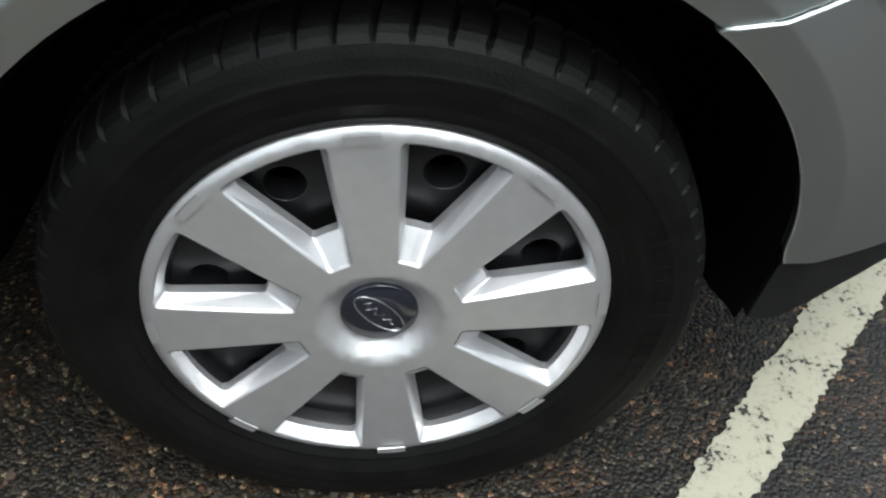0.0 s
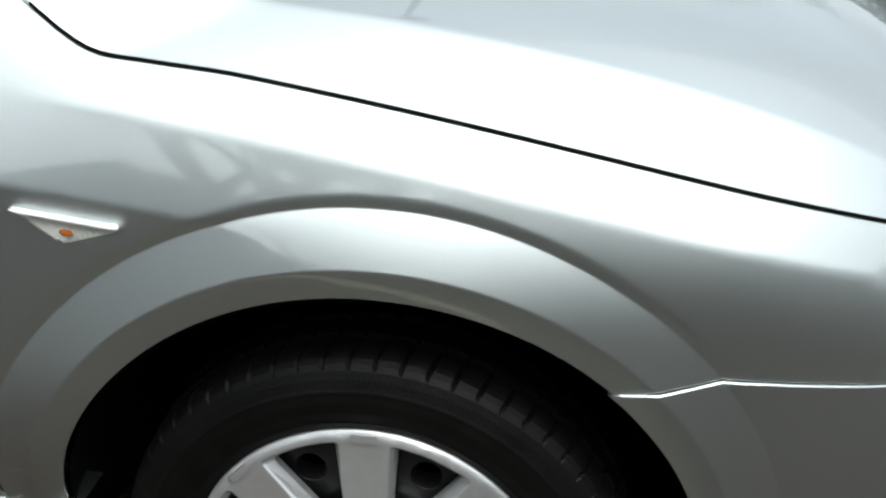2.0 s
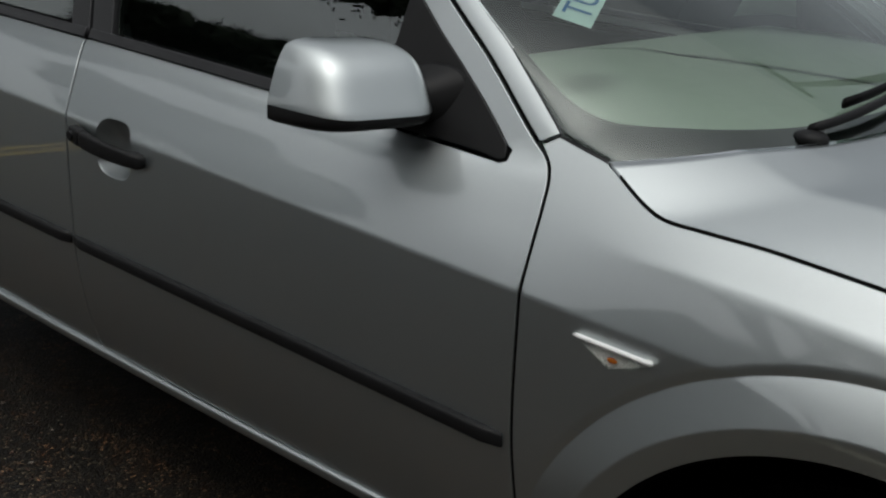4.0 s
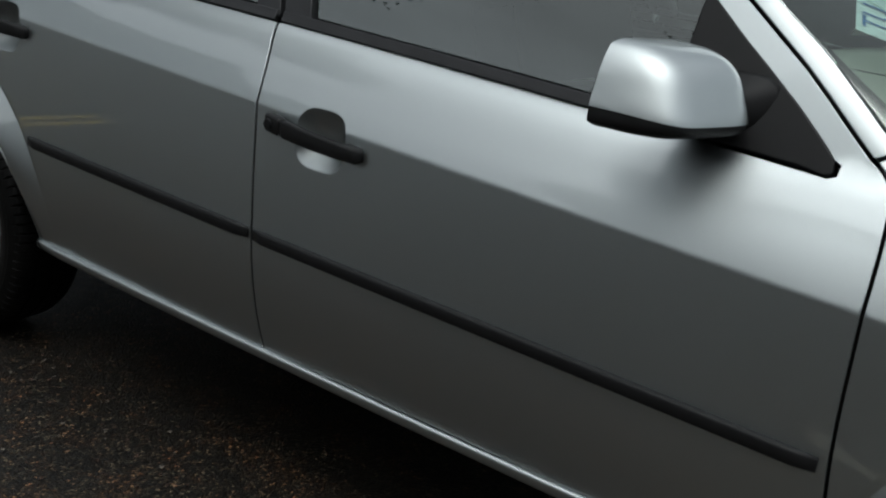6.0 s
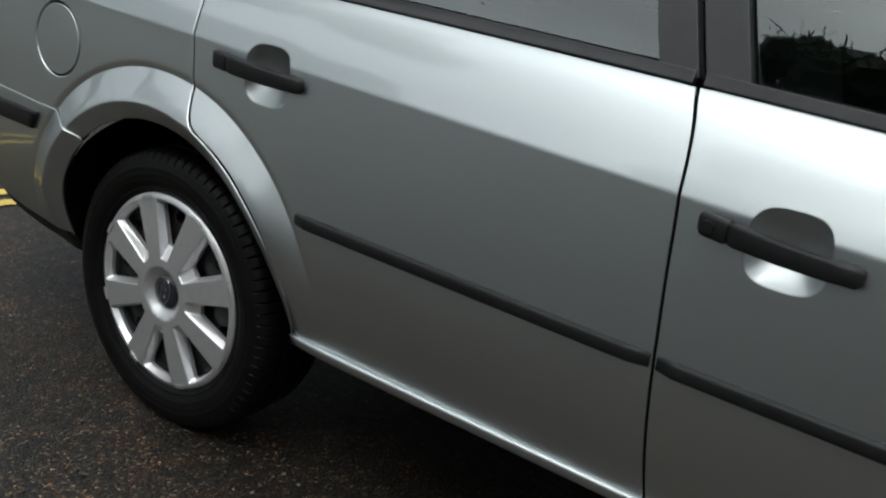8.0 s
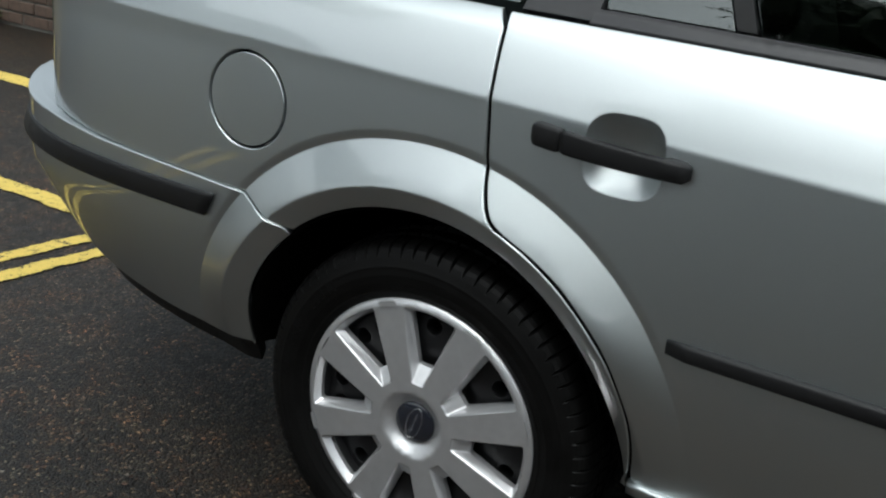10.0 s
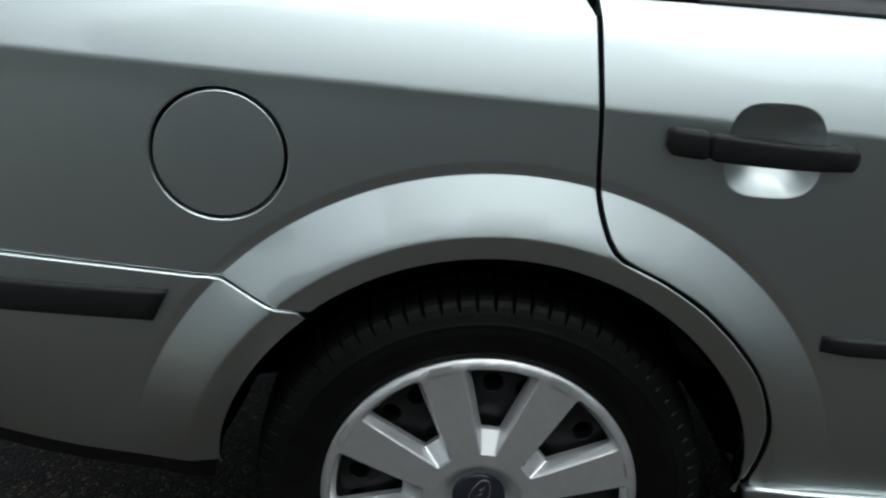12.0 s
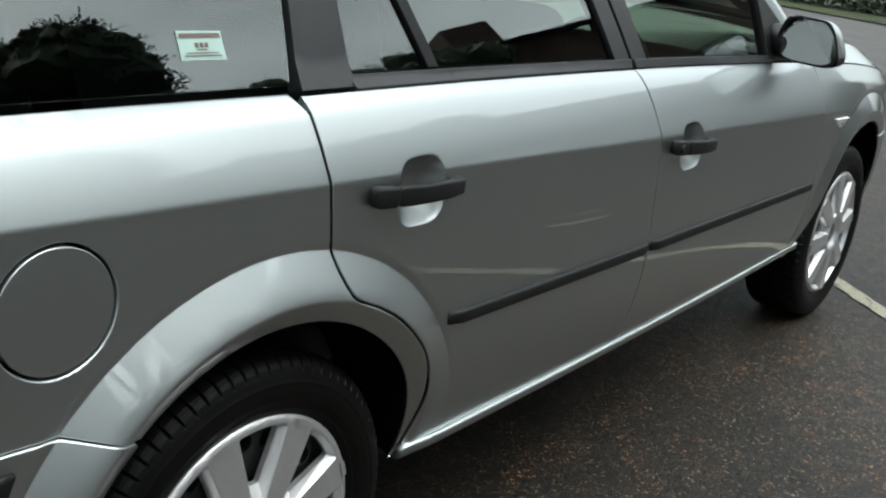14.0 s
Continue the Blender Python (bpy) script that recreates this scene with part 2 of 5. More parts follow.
def rounded(loop, radius, steps=4):
    """A polygon with its corners rounded; radius may be one number or one a corner."""
    loop = np.array(loop, float)
    radii = radius if isinstance(radius, (list, tuple)) else [radius] * len(loop)
    out = []
    for i, r in enumerate(radii):
        a, b, c = loop[i - 1], loop[i], loop[(i + 1) % len(loop)]
        if r <= 0:
            out.append(b)
            continue
        u, v = (a - b) / np.linalg.norm(a - b), (c - b) / np.linalg.norm(c - b)
        d = min(r, 0.48 * np.linalg.norm(a - b), 0.48 * np.linalg.norm(c - b))
        for k in range(steps + 1):
            t = k / steps
            out.append((1 - t) ** 2 * (b + u * d) + 2 * t * (1 - t) * b + t * t * (b + v * d))
    return np.array(out)


def area(loop):
    x, y = loop[:, 0], loop[:, 1]
    return 0.5 * np.sum(x * np.roll(y, -1) - np.roll(x, -1) * y)


def edge_normals(loop):
    """Unit normals to the left of a loop at its corners, and how far a mitre reaches."""
    e = np.roll(loop, -1, 0) - loop
    e /= np.maximum(np.linalg.norm(e, axis=1)[:, None], 1e-9)
    n = np.stack([-e[:, 1], e[:, 0]], 1)
    m = n + np.roll(n, 1, 0)
    m /= np.maximum(np.linalg.norm(m, axis=1)[:, None], 1e-6)
    reach = 1 / np.clip((m * n).sum(1), 0.5, 1)
    return m, reach[:, None]


def inside(points, loop):
    x, y = points[:, 0], points[:, 1]
    hit = np.zeros(len(points), bool)
    for (ax, ay), (bx, by) in zip(loop, np.roll(loop, -1, 0)):
        if ay != by:
            hit ^= ((ay > y) != (by > y)) & (x < (bx - ax) * (y - ay) / (by - ay) + ax)
    return hit


def spaced_from(points, others, least):
    if not len(points) or not len(others):
        return np.ones(len(points), bool)
    keep = np.ones(len(points), bool)
    for k in range(0, len(points), 2000):
        p = points[k : k + 2000]
        d = ((p[:, None] - others[None]) ** 2).sum(-1).min(1)
        keep[k : k + 2000] = d > least**2
    return keep


WIDTH = 1.812


def panel(name, loop, surf, material, parent, holes=(), gap=0.0026, depth=0.028, step=0.018, extra=None, fine=(), far=False, label="", edge=0.0014):
    """A pressed panel on the surface y = surf(x, z), seen from -y: rounded edges turned inwards by depth, and holes.
    far: the same panel mirrored to the other flank."""
    loops = []
    for k, lp in enumerate((loop, *holes)):
        lp = resample(np.array(lp, float), 0.014)
        if (area(lp) > 0) != (k == 0):
            lp = lp[::-1]
        loops.append(lp)
    rings = [(gap + edge, 0.0, 0), (gap + 0.45 * edge, 0.14 * edge, 34), (gap + 0.12 * edge, 0.5 * edge, 62), (gap, edge, 86), (gap, depth, 90)]
    verts2, depths, bend, outs, ring_ids = [], [], [], [], []
    for lp in loops:
        m, reach = edge_normals(lp)
        ids = []
        for inset, d, ang in rings:
            ids.append(np.arange(len(lp)) + sum(len(v) for v in verts2))
            verts2.append(lp + m * reach * inset)
            depths.append(np.full(len(lp), d))
            bend.append(np.full(len(lp), ang))
            outs.append(-m)
        ring_ids.append(ids)
    inner = [lp + edge_normals(lp)[0] * edge_normals(lp)[1] * rings[0][0] for lp in loops]
    border = np.concatenate(inner)
    lo, hi = inner[0].min(0), inner[0].max(0)
    gx, gz = np.meshgrid(np.arange(lo[0] + step / 2, hi[0], step), np.arange(lo[1] + step / 2, hi[1], step))
    gx = gx + (np.arange(gx.shape[0])[:, None] % 2) * step / 2
    grid = np.stack([gx.ravel(), gz.ravel()], 1)

    def usable(p, d):
        ok = inside(p, inner[0])
        for h in inner[1:]:
            ok &= ~inside(p, h)
        p = p[ok]
        return p[spaced_from(p, border, d)]

    pts = np.zeros((0, 2))
    if extra is not None and len(extra):
        pts = usable(np.array(extra), 0.003)
    for (cx, cz, rx, rz, st) in fine:
        fx, fz = np.meshgrid(np.arange(cx - rx, cx + rx, st), np.arange(cz - rz, cz + rz, st))
        p = usable(np.stack([fx.ravel(), fz.ravel()], 1), st * 0.6)
        pts = np.concatenate([pts, p[spaced_from(p, pts, st * 0.6)]])
    grid = usable(grid, step * 0.5)
    grid = grid[spaced_from(grid, pts, step * 0.45)]
    pts = np.concatenate([border, pts, grid])
    cons, k = [], 0
    for lp in inner:
        cons += [(k + i, k + (i + 1) % len(lp)) for i in range(len(lp))]
        k += len(lp)
    vo, _, fo, orig, _, _ = delaunay_2d_cdt([Vector(p) for p in pts], cons, [], 0, 1e-7)
    vo = np.array([tuple(v) for v in vo])
    tri = np.array([f for f in fo if len(f) == 3])
    mid = vo[tri].mean(1)
    ok = inside(mid, inner[0])
    for h in inner[1:]:
        ok &= ~inside(mid, h)
    tri = tri[ok]
    back = {}
    for i, src in enumerate(orig):
        for j in src:
            back[j] = i
    base = len(vo)
    allp, alld, allb, allo = [vo], [np.zeros(base)], [np.zeros(base)], [np.zeros((base, 2))]
    allp += verts2
    alld += depths
    allb += bend
    allo += outs
    p2, d, b, o = np.concatenate(allp), np.concatenate(alld), np.radians(np.concatenate(allb)), np.concatenate(allo)
    faces, k = [tuple(t) for t in tri], 0
    for lp, ids in zip(loops, ring_ids):
        nlp = len(lp)
        first = [back.get(k + i, base + ids[0][i]) for i in range(nlp)]
        k += nlp
        rows = [first] + [list(base + r) for r in ids[1:]]
        for ra, rb in zip(rows, rows[1:]):
            for i in range(nlp):
                j = (i + 1) % nlp
                faces.append((ra[i], rb[i], rb[j], ra[j]))
    x, z = p2[:, 0], p2[:, 1]
    y = surf(x, z)
    e = 0.0015
    sx, sz = (surf(x + e, z) - surf(x - e, z)) / (2 * e), (surf(x, z + e) - surf(x, z - e)) / (2 * e)
    n = np.stack([sx, -np.ones_like(sx), sz], 1)
    n /= np.linalg.norm(n, axis=1)[:, None]
    t = np.stack([o[:, 0], sx * o[:, 0] + sz * o[:, 1], o[:, 1]], 1)
    ln = np.linalg.norm(t, axis=1)[:, None]
    t = np.where(ln > 1e-6, t / np.maximum(ln, 1e-6), 0)
    nn = n * np.cos(b)[:, None] + t * np.sin(b)[:, None]
    pos = np.stack([x, y, z], 1) - n * d[:, None]
    if far:
        pos[:, 1], nn[:, 1] = WIDTH - pos[:, 1], -nn[:, 1]
        faces = [f[::-1] for f in faces]
    return mesh_object(name, pos, faces, material, parent, nn, label=label)


def sweep(name, path, section, material, parent, label="", closed_ends=True, smooth=True):
    """A bar: the section (u across, v up) carried along rows of (place, across, up, width, height)."""
    verts, faces, k = [], [], len(section)
    for place, across, up, w, h in path:
        for u, v in section:
            verts.append(Vector(place) + Vector(across) * u * w + Vector(up) * v * h)
    for i in range(len(path) - 1):
        for j in range(k):
            a, b = i * k + j, i * k + (j + 1) % k
            faces.append((a, b, b + k, a + k))
    if closed_ends:
        faces += [tuple(range(k))[::-1], tuple(range((len(path) - 1) * k, len(path) * k))]
    bm = bmesh.new()
    vs = [bm.verts.new(v) for v in verts]
    for f in faces:
        bm.faces.new([vs[i] for i in f])
    ob = part(name, bm, material, parent, label, smooth)
    return ob


def round_section(n=16, power=3.5):
    out = []
    for i in range(n):
        a = 2 * math.pi * i / n
        c, s = math.cos(a), math.sin(a)
        out.append((math.copysign(abs(c) ** (2 / power), c) / 2, math.copysign(abs(s) ** (2 / power), s) / 2))
    return out


def box_bm(bm, lo, hi, bevel=0.0):
    m = Matrix.LocRotScale([(a + b) / 2 for a, b in zip(lo, hi)], None, [b - a for a, b in zip(lo, hi)])
    made = bmesh.ops.create_cube(bm, size=1, matrix=m)
    if bevel:
        edges = list({e for v in made["verts"] for e in v.link_edges})
        bmesh.ops.bevel(bm, geom=edges, offset=bevel, segments=3, profile=0.5, affect="EDGES")
    return made


def lathe(name, rows, segs, material, parent, label="", skew=None, slot=None, shade=True):
    """Turned about the y axis: rows of (radius, y). skew(y): turn of a row; slot(i, row): how far a vertex is sunk."""
    verts, faces = [], []
    for k, (r, y) in enumerate(rows):
        for i in range(segs):
            a = 2 * math.pi * i / segs + (skew(y) if skew else 0)
            q = r - (slot(i, k) if slot else 0)
            verts.append((q * math.cos(a), y, q * math.sin(a)))
    for k in range(len(rows) - 1):
        for i in range(segs):
            j = (i + 1) % segs
            faces.append((k * segs + i, k * segs + j, (k + 1) * segs + j, (k + 1) * segs + i))
    return mesh_object(name, verts, faces, material, parent, smooth=shade, label=label)


# ---- the ground ----
def flat_sheet(name, corners, z, material, parent=None, label=""):
    return mesh_object(name, [(x, y, z) for x, y in corners], [tuple(range(len(corners)))], material, parent, smooth=False, label=label)


ground = flat_sheet("ground", [(-300, -300), (300, -300), (300, 300), (-300, 300)], 0, ASPHALT)
tagged(ground, "dark worn asphalt with pale stone chips", "ground", kind="structure")


def road_line(name, a, b, width, material, label):
    """A painted line with slightly wavering edges."""
    a, b = Vector((*a, 0)), Vector((*b, 0))
    d = (b - a).normalized()
    s = Vector((-d.y, d.x, 0))
    count = max(2, int((b - a).length / 0.004))
    verts, faces = [], []
    for i in range(count + 1):
        p = a + (b - a) * i / count
        for side in (-1, 1):
            q = p + s * side * (width / 2 + 0.008 * noise.noise(p * 9 + Vector((side * 7, 0, 0))) + 0.006 * noise.noise(p * 31 + Vector((side * 3, 5, 0))) + 0.006 * noise.noise(p * 110 + Vector((side * 5, 2, 0))))
            verts.append((q.x, q.y, 0.004))
    for i in range(count):
        faces.append((2 * i, 2 * i + 2, 2 * i + 3, 2 * i + 1))
    ob = mesh_object(name, verts, faces, material, smooth=False)
    return tagged(ob, label, "road marking", kind="structure")


for k, (xa, ya, xb, yb, wd, mat, nm) in enumerate((
    (-2.217, -2.0, -1.27, 2.7, 0.062, "y", "double"),
    (-2.087, -2.0, -1.14, 2.7, 0.062, "y", "double"),
    (-9.0, 1.20, -1.3, 0.96, 0.08, "y", "single"),
    (-9.0, 2.06, -3.2, 2.03, 0.115, "y", "single"),
)):
    road_line("yellow_line", (xa, ya), (xb, yb), wd, YELLOW_LINE, f"worn {nm} yellow line on the asphalt")
road_line("bay_line", (1.936, -1.358), (4.6, 1.71), 0.075, WHITE_LINE, "chipped off-white bay line on the asphalt")
road_line("bay_line", (2.43, -1.61), (2.71, -1.47), 0.018, WHITE_LINE, "short worn white line on the asphalt")
road_line("bay_line", (3.09, -1.44), (3.40, -1.35), 0.018, WHITE_LINE, "short worn white line on the asphalt")
road_line("bay_line", (2.89, -1.37), (3.31, -1.24), 0.03, WHITE_LINE, "short worn white line on the asphalt")


# ---- the car: shape of its flank ----
ARCH = {"rear": (0.0, 0.33, 0.361, 0.402, 0.471), "front": (2.760, 0.335, 0.385, 0.424, 0.481)}


def waist(x):
    return 1.010 - 0.012 * x - 0.0085 * x * x


def crease(x):
    return 0.892 - 0.043 * x


def wing_top(x):
    return 0.9265 - 0.040 * (x - 2.45) - 0.098 * np.maximum(x - 2.45, 0) ** 2


def flank_plan(x):
    nose = np.maximum((x - 2.2) / 1.45, 0)
    tail = np.maximum((-0.3 - x) / 0.8, 0)
    return 0.012 + 0.010 * smooth_step(1.2, 0.0, x) + 0.45 * nose**5 + 0.35 * tail**5


def flare(x, z):
    out = 0
    for cx, cz, r0, r1, r2 in ARCH.values():
        r = np.hypot(x - cx, z - cz)
        out = out - (0.030 if cx < 1 else 0.013 - 0.005 * smooth_step(2.75, 3.0, x)) * np.clip((r2 - r) / (r2 - r1), 0, 1) * (np.where(x > 0, smooth_step(0.34, 0.64, z), smooth_step(0.30, 0.50, z)) if cx < 1 else smooth_step(0.30, 0.50, z)) * smooth_step(0.30, 0.42, r)
        step = np.clip((r - r2) / 0.016, 0, 1)
        dip = np.where(r > r2, (1 - step) ** 2 * (1 + 0.6 * step), np.clip(1 - (r2 - r) / (r2 - r1), 0, 1))
        out = out + (0.0034 if cx < 1 else 0.0042) * dip * smooth_step(0.46, 0.60, z) * smooth_step(3.16, 3.05, x)
        tuck = np.maximum(r1 - r, 0)
        out = out + (0.29 if cx < 1 else 0.25) * tuck * tuck / (tuck + 0.003) * smooth_step(r0 - 0.06, r0 - 0.01, r)
    return out


CUPS = ((1.306, 0.806, 0.058, 0.054), (0.306, 0.848, 0.058, 0.055))


def cup(x, z):
    out = 0
    for cx, cz, rx, rz in CUPS:
        q = (np.abs((x - cx) / rx) ** 3.2 + np.abs((z - cz) / rz) ** 3.2) ** (1 / 3.2)
        out = out + 0.033 * np.clip(1 - q * q, 0, 1) ** 0.95
    return out


def cup_extra(cx, cz, rx, rz):
    """Points along the lip of a handle cup."""
    out = []
    for k in (0.82, 0.88, 0.93, 0.965, 0.99, 1.0, 1.012, 1.04):
        for i in range(110):
            a = 2 * math.pi * i / 110
            c, s = math.cos(a), math.sin(a)
            f = k * (abs(c) ** 3.2 + abs(s) ** 3.2) ** (-1 / 3.2)
            out.append((cx + rx * c * f, cz + rz * s * f))
    return out


def flank(x, z):
    """The right flank: y at a place seen from the side."""
    x, z = np.asarray(x, float), np.asarray(z, float)
    w = smooth_step(2.2, 2.52, x)
    top = waist(x) * (1 - w) + wing_top(x) * w
    c = crease(x) * (1 - w) + np.minimum(crease(x), top - 0.1) * w
    d = z - c
    e = 0.004 + 0.045 * smooth_step(2.55, 2.78, x)
    d = np.where(d < -e, 0, np.where(d > e, d, (d + e) ** 2 / (4 * e)))
    reach = np.maximum(top - c, 0.05)
    q = d / reach
    h = z - top + 0.052
    roll = np.where(h < -0.007, 0, np.where(h > 0.007, h, (h + 0.007) ** 2 / 0.028))
    up = (0.34 - 0.10 * w) * d + (1.0 - 0.43 * w) * d * d + w * 0.30 * roll + (1 - smooth_step(1.9, 2.2, x)) * 0.012 * np.clip(q, 0, 1) ** 12
    low = 0.100 * np.maximum((0.60 - z) / 0.38, 0) ** 2
    mid = 0.006 * np.clip((z - 0.6) / 0.28, 0, 1) ** 2
    return flank_plan(x) + up + low + mid + flare(x, z) + cup(x, z)


def house(x, z):
    """The side of the cabin above the waist."""
    x, z = np.asarray(x, float), np.asarray(z, float)
    d = z - waist(x)
    return flank_plan(np.clip(x, -0.7, 2.3)) + 0.088 + 0.38 * d + 0.2 * np.maximum(d, 0) ** 2


def arch_extra(kind):
    cx, cz, r0, r1, r2 = ARCH[kind]
    out = []
    for r, gap in [(r2 + d, 0.0042 if abs(d) < 0.003 else 0.006) for d in (-0.009, -0.0045, -0.0015, 0.0015, 0.0045, 0.008, 0.012, 0.016, 0.020)] + [(r1 + d, 0.0036 if abs(d) < 0.003 else 0.006) for d in (-0.009, -0.005, -0.002, 0.0, 0.002, 0.005, 0.009)]:
        k = int(r * 2 * math.pi / gap)
        out += [(cx + r * math.cos(2 * math.pi * (i + 0.5 * (round(r * 250) % 2)) / k), cz + r * math.sin(2 * math.pi * (i + 0.5 * (round(r * 250) % 2)) / k)) for i in range(k)]
    return out


def crease_extra(x0, x1):
    xs = np.arange(x0, x1, 0.007)
    return [(x, crease(x) + dz) for dz in (-0.009, -0.0045, 0.0, 0.0045, 0.009) for x in xs]


def waist_points(x0, x1, n=30):
    return [(x, float(waist(x))) for x in np.linspace(x0, x1, n)]


SEAM_A = [(2.212, 0.975), (2.235, 0.957), (2.249, 0.936), (2.257, 0.895), (2.263, 0.83), (2.266, 0.75), (2.268, 0.67), (2.272, 0.59), (2.279, 0.51), (2.285, 0.42), (2.291, 0.345)]
SEAM_B = [(1.106, 0.985), (1.122, 0.945), (1.133, 0.90), (1.1415, 0.83), (1.146, 0.72), (1.151, 0.62), (1.155, 0.52), (1.158, 0.43), (1.161, 0.335)]
SEAM_C = [(0.083, 1.008), (0.088, 0.985), (0.093, 0.93), (0.099, 0.86), (0.104, 0.795), (0.114, 0.752), (0.130, 0.720), (0.155, 0.703), (0.203, 0.680), (0.262, 0.640), (0.328, 0.568), (0.366, 0.484), (0.376, 0.415), (0.372, 0.345)]


def smooth_line(points, most=0.012):
    """A soft curve through points (Catmull-Rom)."""
    p = [np.array(q, float) for q in points]
    p = [2 * p[0] - p[1], *p, 2 * p[-1] - p[-2]]
    out = []
    for a, b, c, d in zip(p, p[1:], p[2:], p[3:]):
        k = max(1, int(np.linalg.norm(c - b) / most))
        for i in range(k):
            t = i / k
            out.append(0.5 * (2 * b + (c - a) * t + (2 * a - 5 * b + 4 * c - d) * t * t + (3 * b - a - 3 * c + d) * t**3))
    out.append(p[-2])
    return [tuple(q) for q in out]


A, B, C = smooth_line(SEAM_A), smooth_line(SEAM_B), smooth_line(SEAM_C)
DOOR_LOW = 0.338
car = new("car")
tagged(car, "silver estate car with black mouldings and silver wheel covers", "car")


def circle(cx, cz, r, n=40, a0=0.0):
    return [(cx + r * math.cos(a0 + 2 * math.pi * i / n), cz + r * math.sin(a0 + 2 * math.pi * i / n)) for i in range(n)]


FUEL = (-0.3455, 0.805, 0.0783)
front_bump_line = [(2.995, 0.640), (3.033, 0.648), (3.08, 0.658), (3.108, 0.665), (3.155, 0.664), (3.22, 0.660), (3.33, 0.651), (3.42, 0.648)]
rear_bump_line = [(-0.235, 0.6045), (-0.251, 0.6103), (-0.289, 0.6243), (-0.346, 0.645), (-0.525, 0.657), (-0.70, 0.668), (-0.86, 0.682), (-1.0, 0.69)]


def arc_between(kind, p, q, n=40):
    """The wheel opening's edge between two points, over the top."""
    cx, cz, r = ARCH[kind][:3]
    a, b = (math.degrees(math.atan2(z - cz, x - cx)) for x, z in (p, q))
    return [(cx + r * math.cos(radians(a + (b - a) * i / n)), cz + r * math.sin(radians(a + (b - a) * i / n))) for i in range(n + 1)]


def on_arch(kind, deg):
    cx, cz, r = ARCH[kind][:3]
    return (cx + r * math.cos(radians(deg)), cz + r * math.sin(radians(deg)))


# wing: from the door seam over the wheel to the bumper and headlamp
fa, fb = on_arch("front", 51.5), on_arch("front", 180)
wing_front = [(3.42, 0.648), (3.402, 0.70), (3.372, 0.742), (3.33, 0.785), (3.275, 0.811), (3.256, 0.818)]
gap_line = smooth_line([(2.323, 0.9725), (2.361, 0.953), (2.397, 0.9355), (2.433, 0.9245), (2.490, 0.9225)] + [(x, float(wing_top(x))) for x in np.linspace(2.565, 3.256, 12)])
wing_loop = (
    A[::-1]
    + [(2.238, 0.990), (2.27, 0.983)]
    + gap_line
    + wing_front[::-1][1:]
    + front_bump_line[::-1][1:-1]
    + arc_between("front", fa, fb)
    + [(2.384, 0.30), (2.316, 0.30)]
)
rear_door_loop = B + [(0.6, DOOR_LOW), (0.376, DOOR_LOW)] + C[::-1][1:] + [(x, z - 0.001) for x, z in waist_points(0.12, 1.08)]
def sail_edge(x):
    """The window frame's inner edge, towards the mirror base and the side glass."""
    return np.interp(x, [1.50, 1.62, 1.92, 1.988, 2.036, 2.098, 2.14, 2.165], [1.39, 1.358, 1.148, 1.097, 1.064, 1.019, 0.985, 0.962])


def shut_edge(x):
    """The shut line between the window frame and the windscreen pillar."""
    return np.interp(x, [1.50, 1.60, 1.978, 2.03, 2.081, 2.126, 2.16, 2.195, 2.216], [1.43, 1.402, 1.148, 1.112, 1.077, 1.042, 1.014, 0.986, 0.970])


def pillar_edge(x):
    """The windscreen pillar's upper edge, towards the glass."""
    return np.interp(x, [1.66, 2.021, 2.107, 2.17, 2.227, 2.24], [1.415, 1.152, 1.096, 1.047, 1.001, 0.990])


front_door_loop = (
    B[::-1]
    + waist_points(1.13, 2.150)
    + [(2.160, 0.944), (2.170, 0.948), (2.170, 0.958)]
    + [(x, float(sail_edge(x)) - 0.004) for x in np.linspace(2.16, 1.63, 28)]
    + [(1.50, 1.372), (1.50, 1.402), (1.60, 1.402)]
    + [(x, float(shut_edge(x))) for x in np.linspace(1.62, 2.206, 30)]
    + A[1:-1]
    + [(2.312, DOOR_LOW), (1.5, DOOR_LOW)]
)


def door_face(x, z):
    """The front door's skin runs up into the window frame."""
    t = smooth_step(-0.004, 0.03, z - waist(x))
    return flank(x, z) * (1 - t) + (house(x, z) - 0.004) * t
ra, rb = on_arch("rear", 0), on_arch("rear", 130.5)


def quarter_top(x):
    """The rear wing's top edge, a little above the waist towards the tail."""
    return waist(x) + 0.002 + 0.008 * np.clip((0.09 - x) / 0.8, 0, 1)


def quarter_face(x, z):
    """The rear wing's skin curls in under the side window."""
    h = z - quarter_top(x) + 0.026
    t = np.clip((0.09 - x) / 0.8, 0, 1)
    return flank(x, z) + (0.25 + 0.80 * t) * np.where(h < -0.005, 0, np.where(h > 0.005, h, (h + 0.005) ** 2 / 0.02))


quarter_loop = (
    [(x, float(quarter_top(x))) for x in np.linspace(0.07, -1.03, 30)]
    + [(-1.05, 0.98), (-1.05, 0.70)]
    + rear_bump_line[::-1][1:-1]
    + arc_between("rear", rb, ra)
    + [(0.362, 0.316), (0.366, 0.338)]
    + C[::-1][1:-1]
)
front_bumper_loop = front_bump_line + [(3.50, 0.66), (3.57, 0.67), (3.57, 0.325), (3.42, 0.324), (3.28, 0.335), (3.17, 0.344), (3.150, 0.345)] + arc_between("front", on_arch("front", 4), fa)[1:-1]
rear_bumper_loop = [(-0.99, 0.685), (-1.16, 0.69), (-1.18, 0.60), (-1.14, 0.50), (-0.95, 0.443), (-0.75, 0.393), (-0.55, 0.360), (-0.36, 0.342)] + arc_between("rear", on_arch("rear", 180), rb)[1:-1] + rear_bump_line[1:-1]


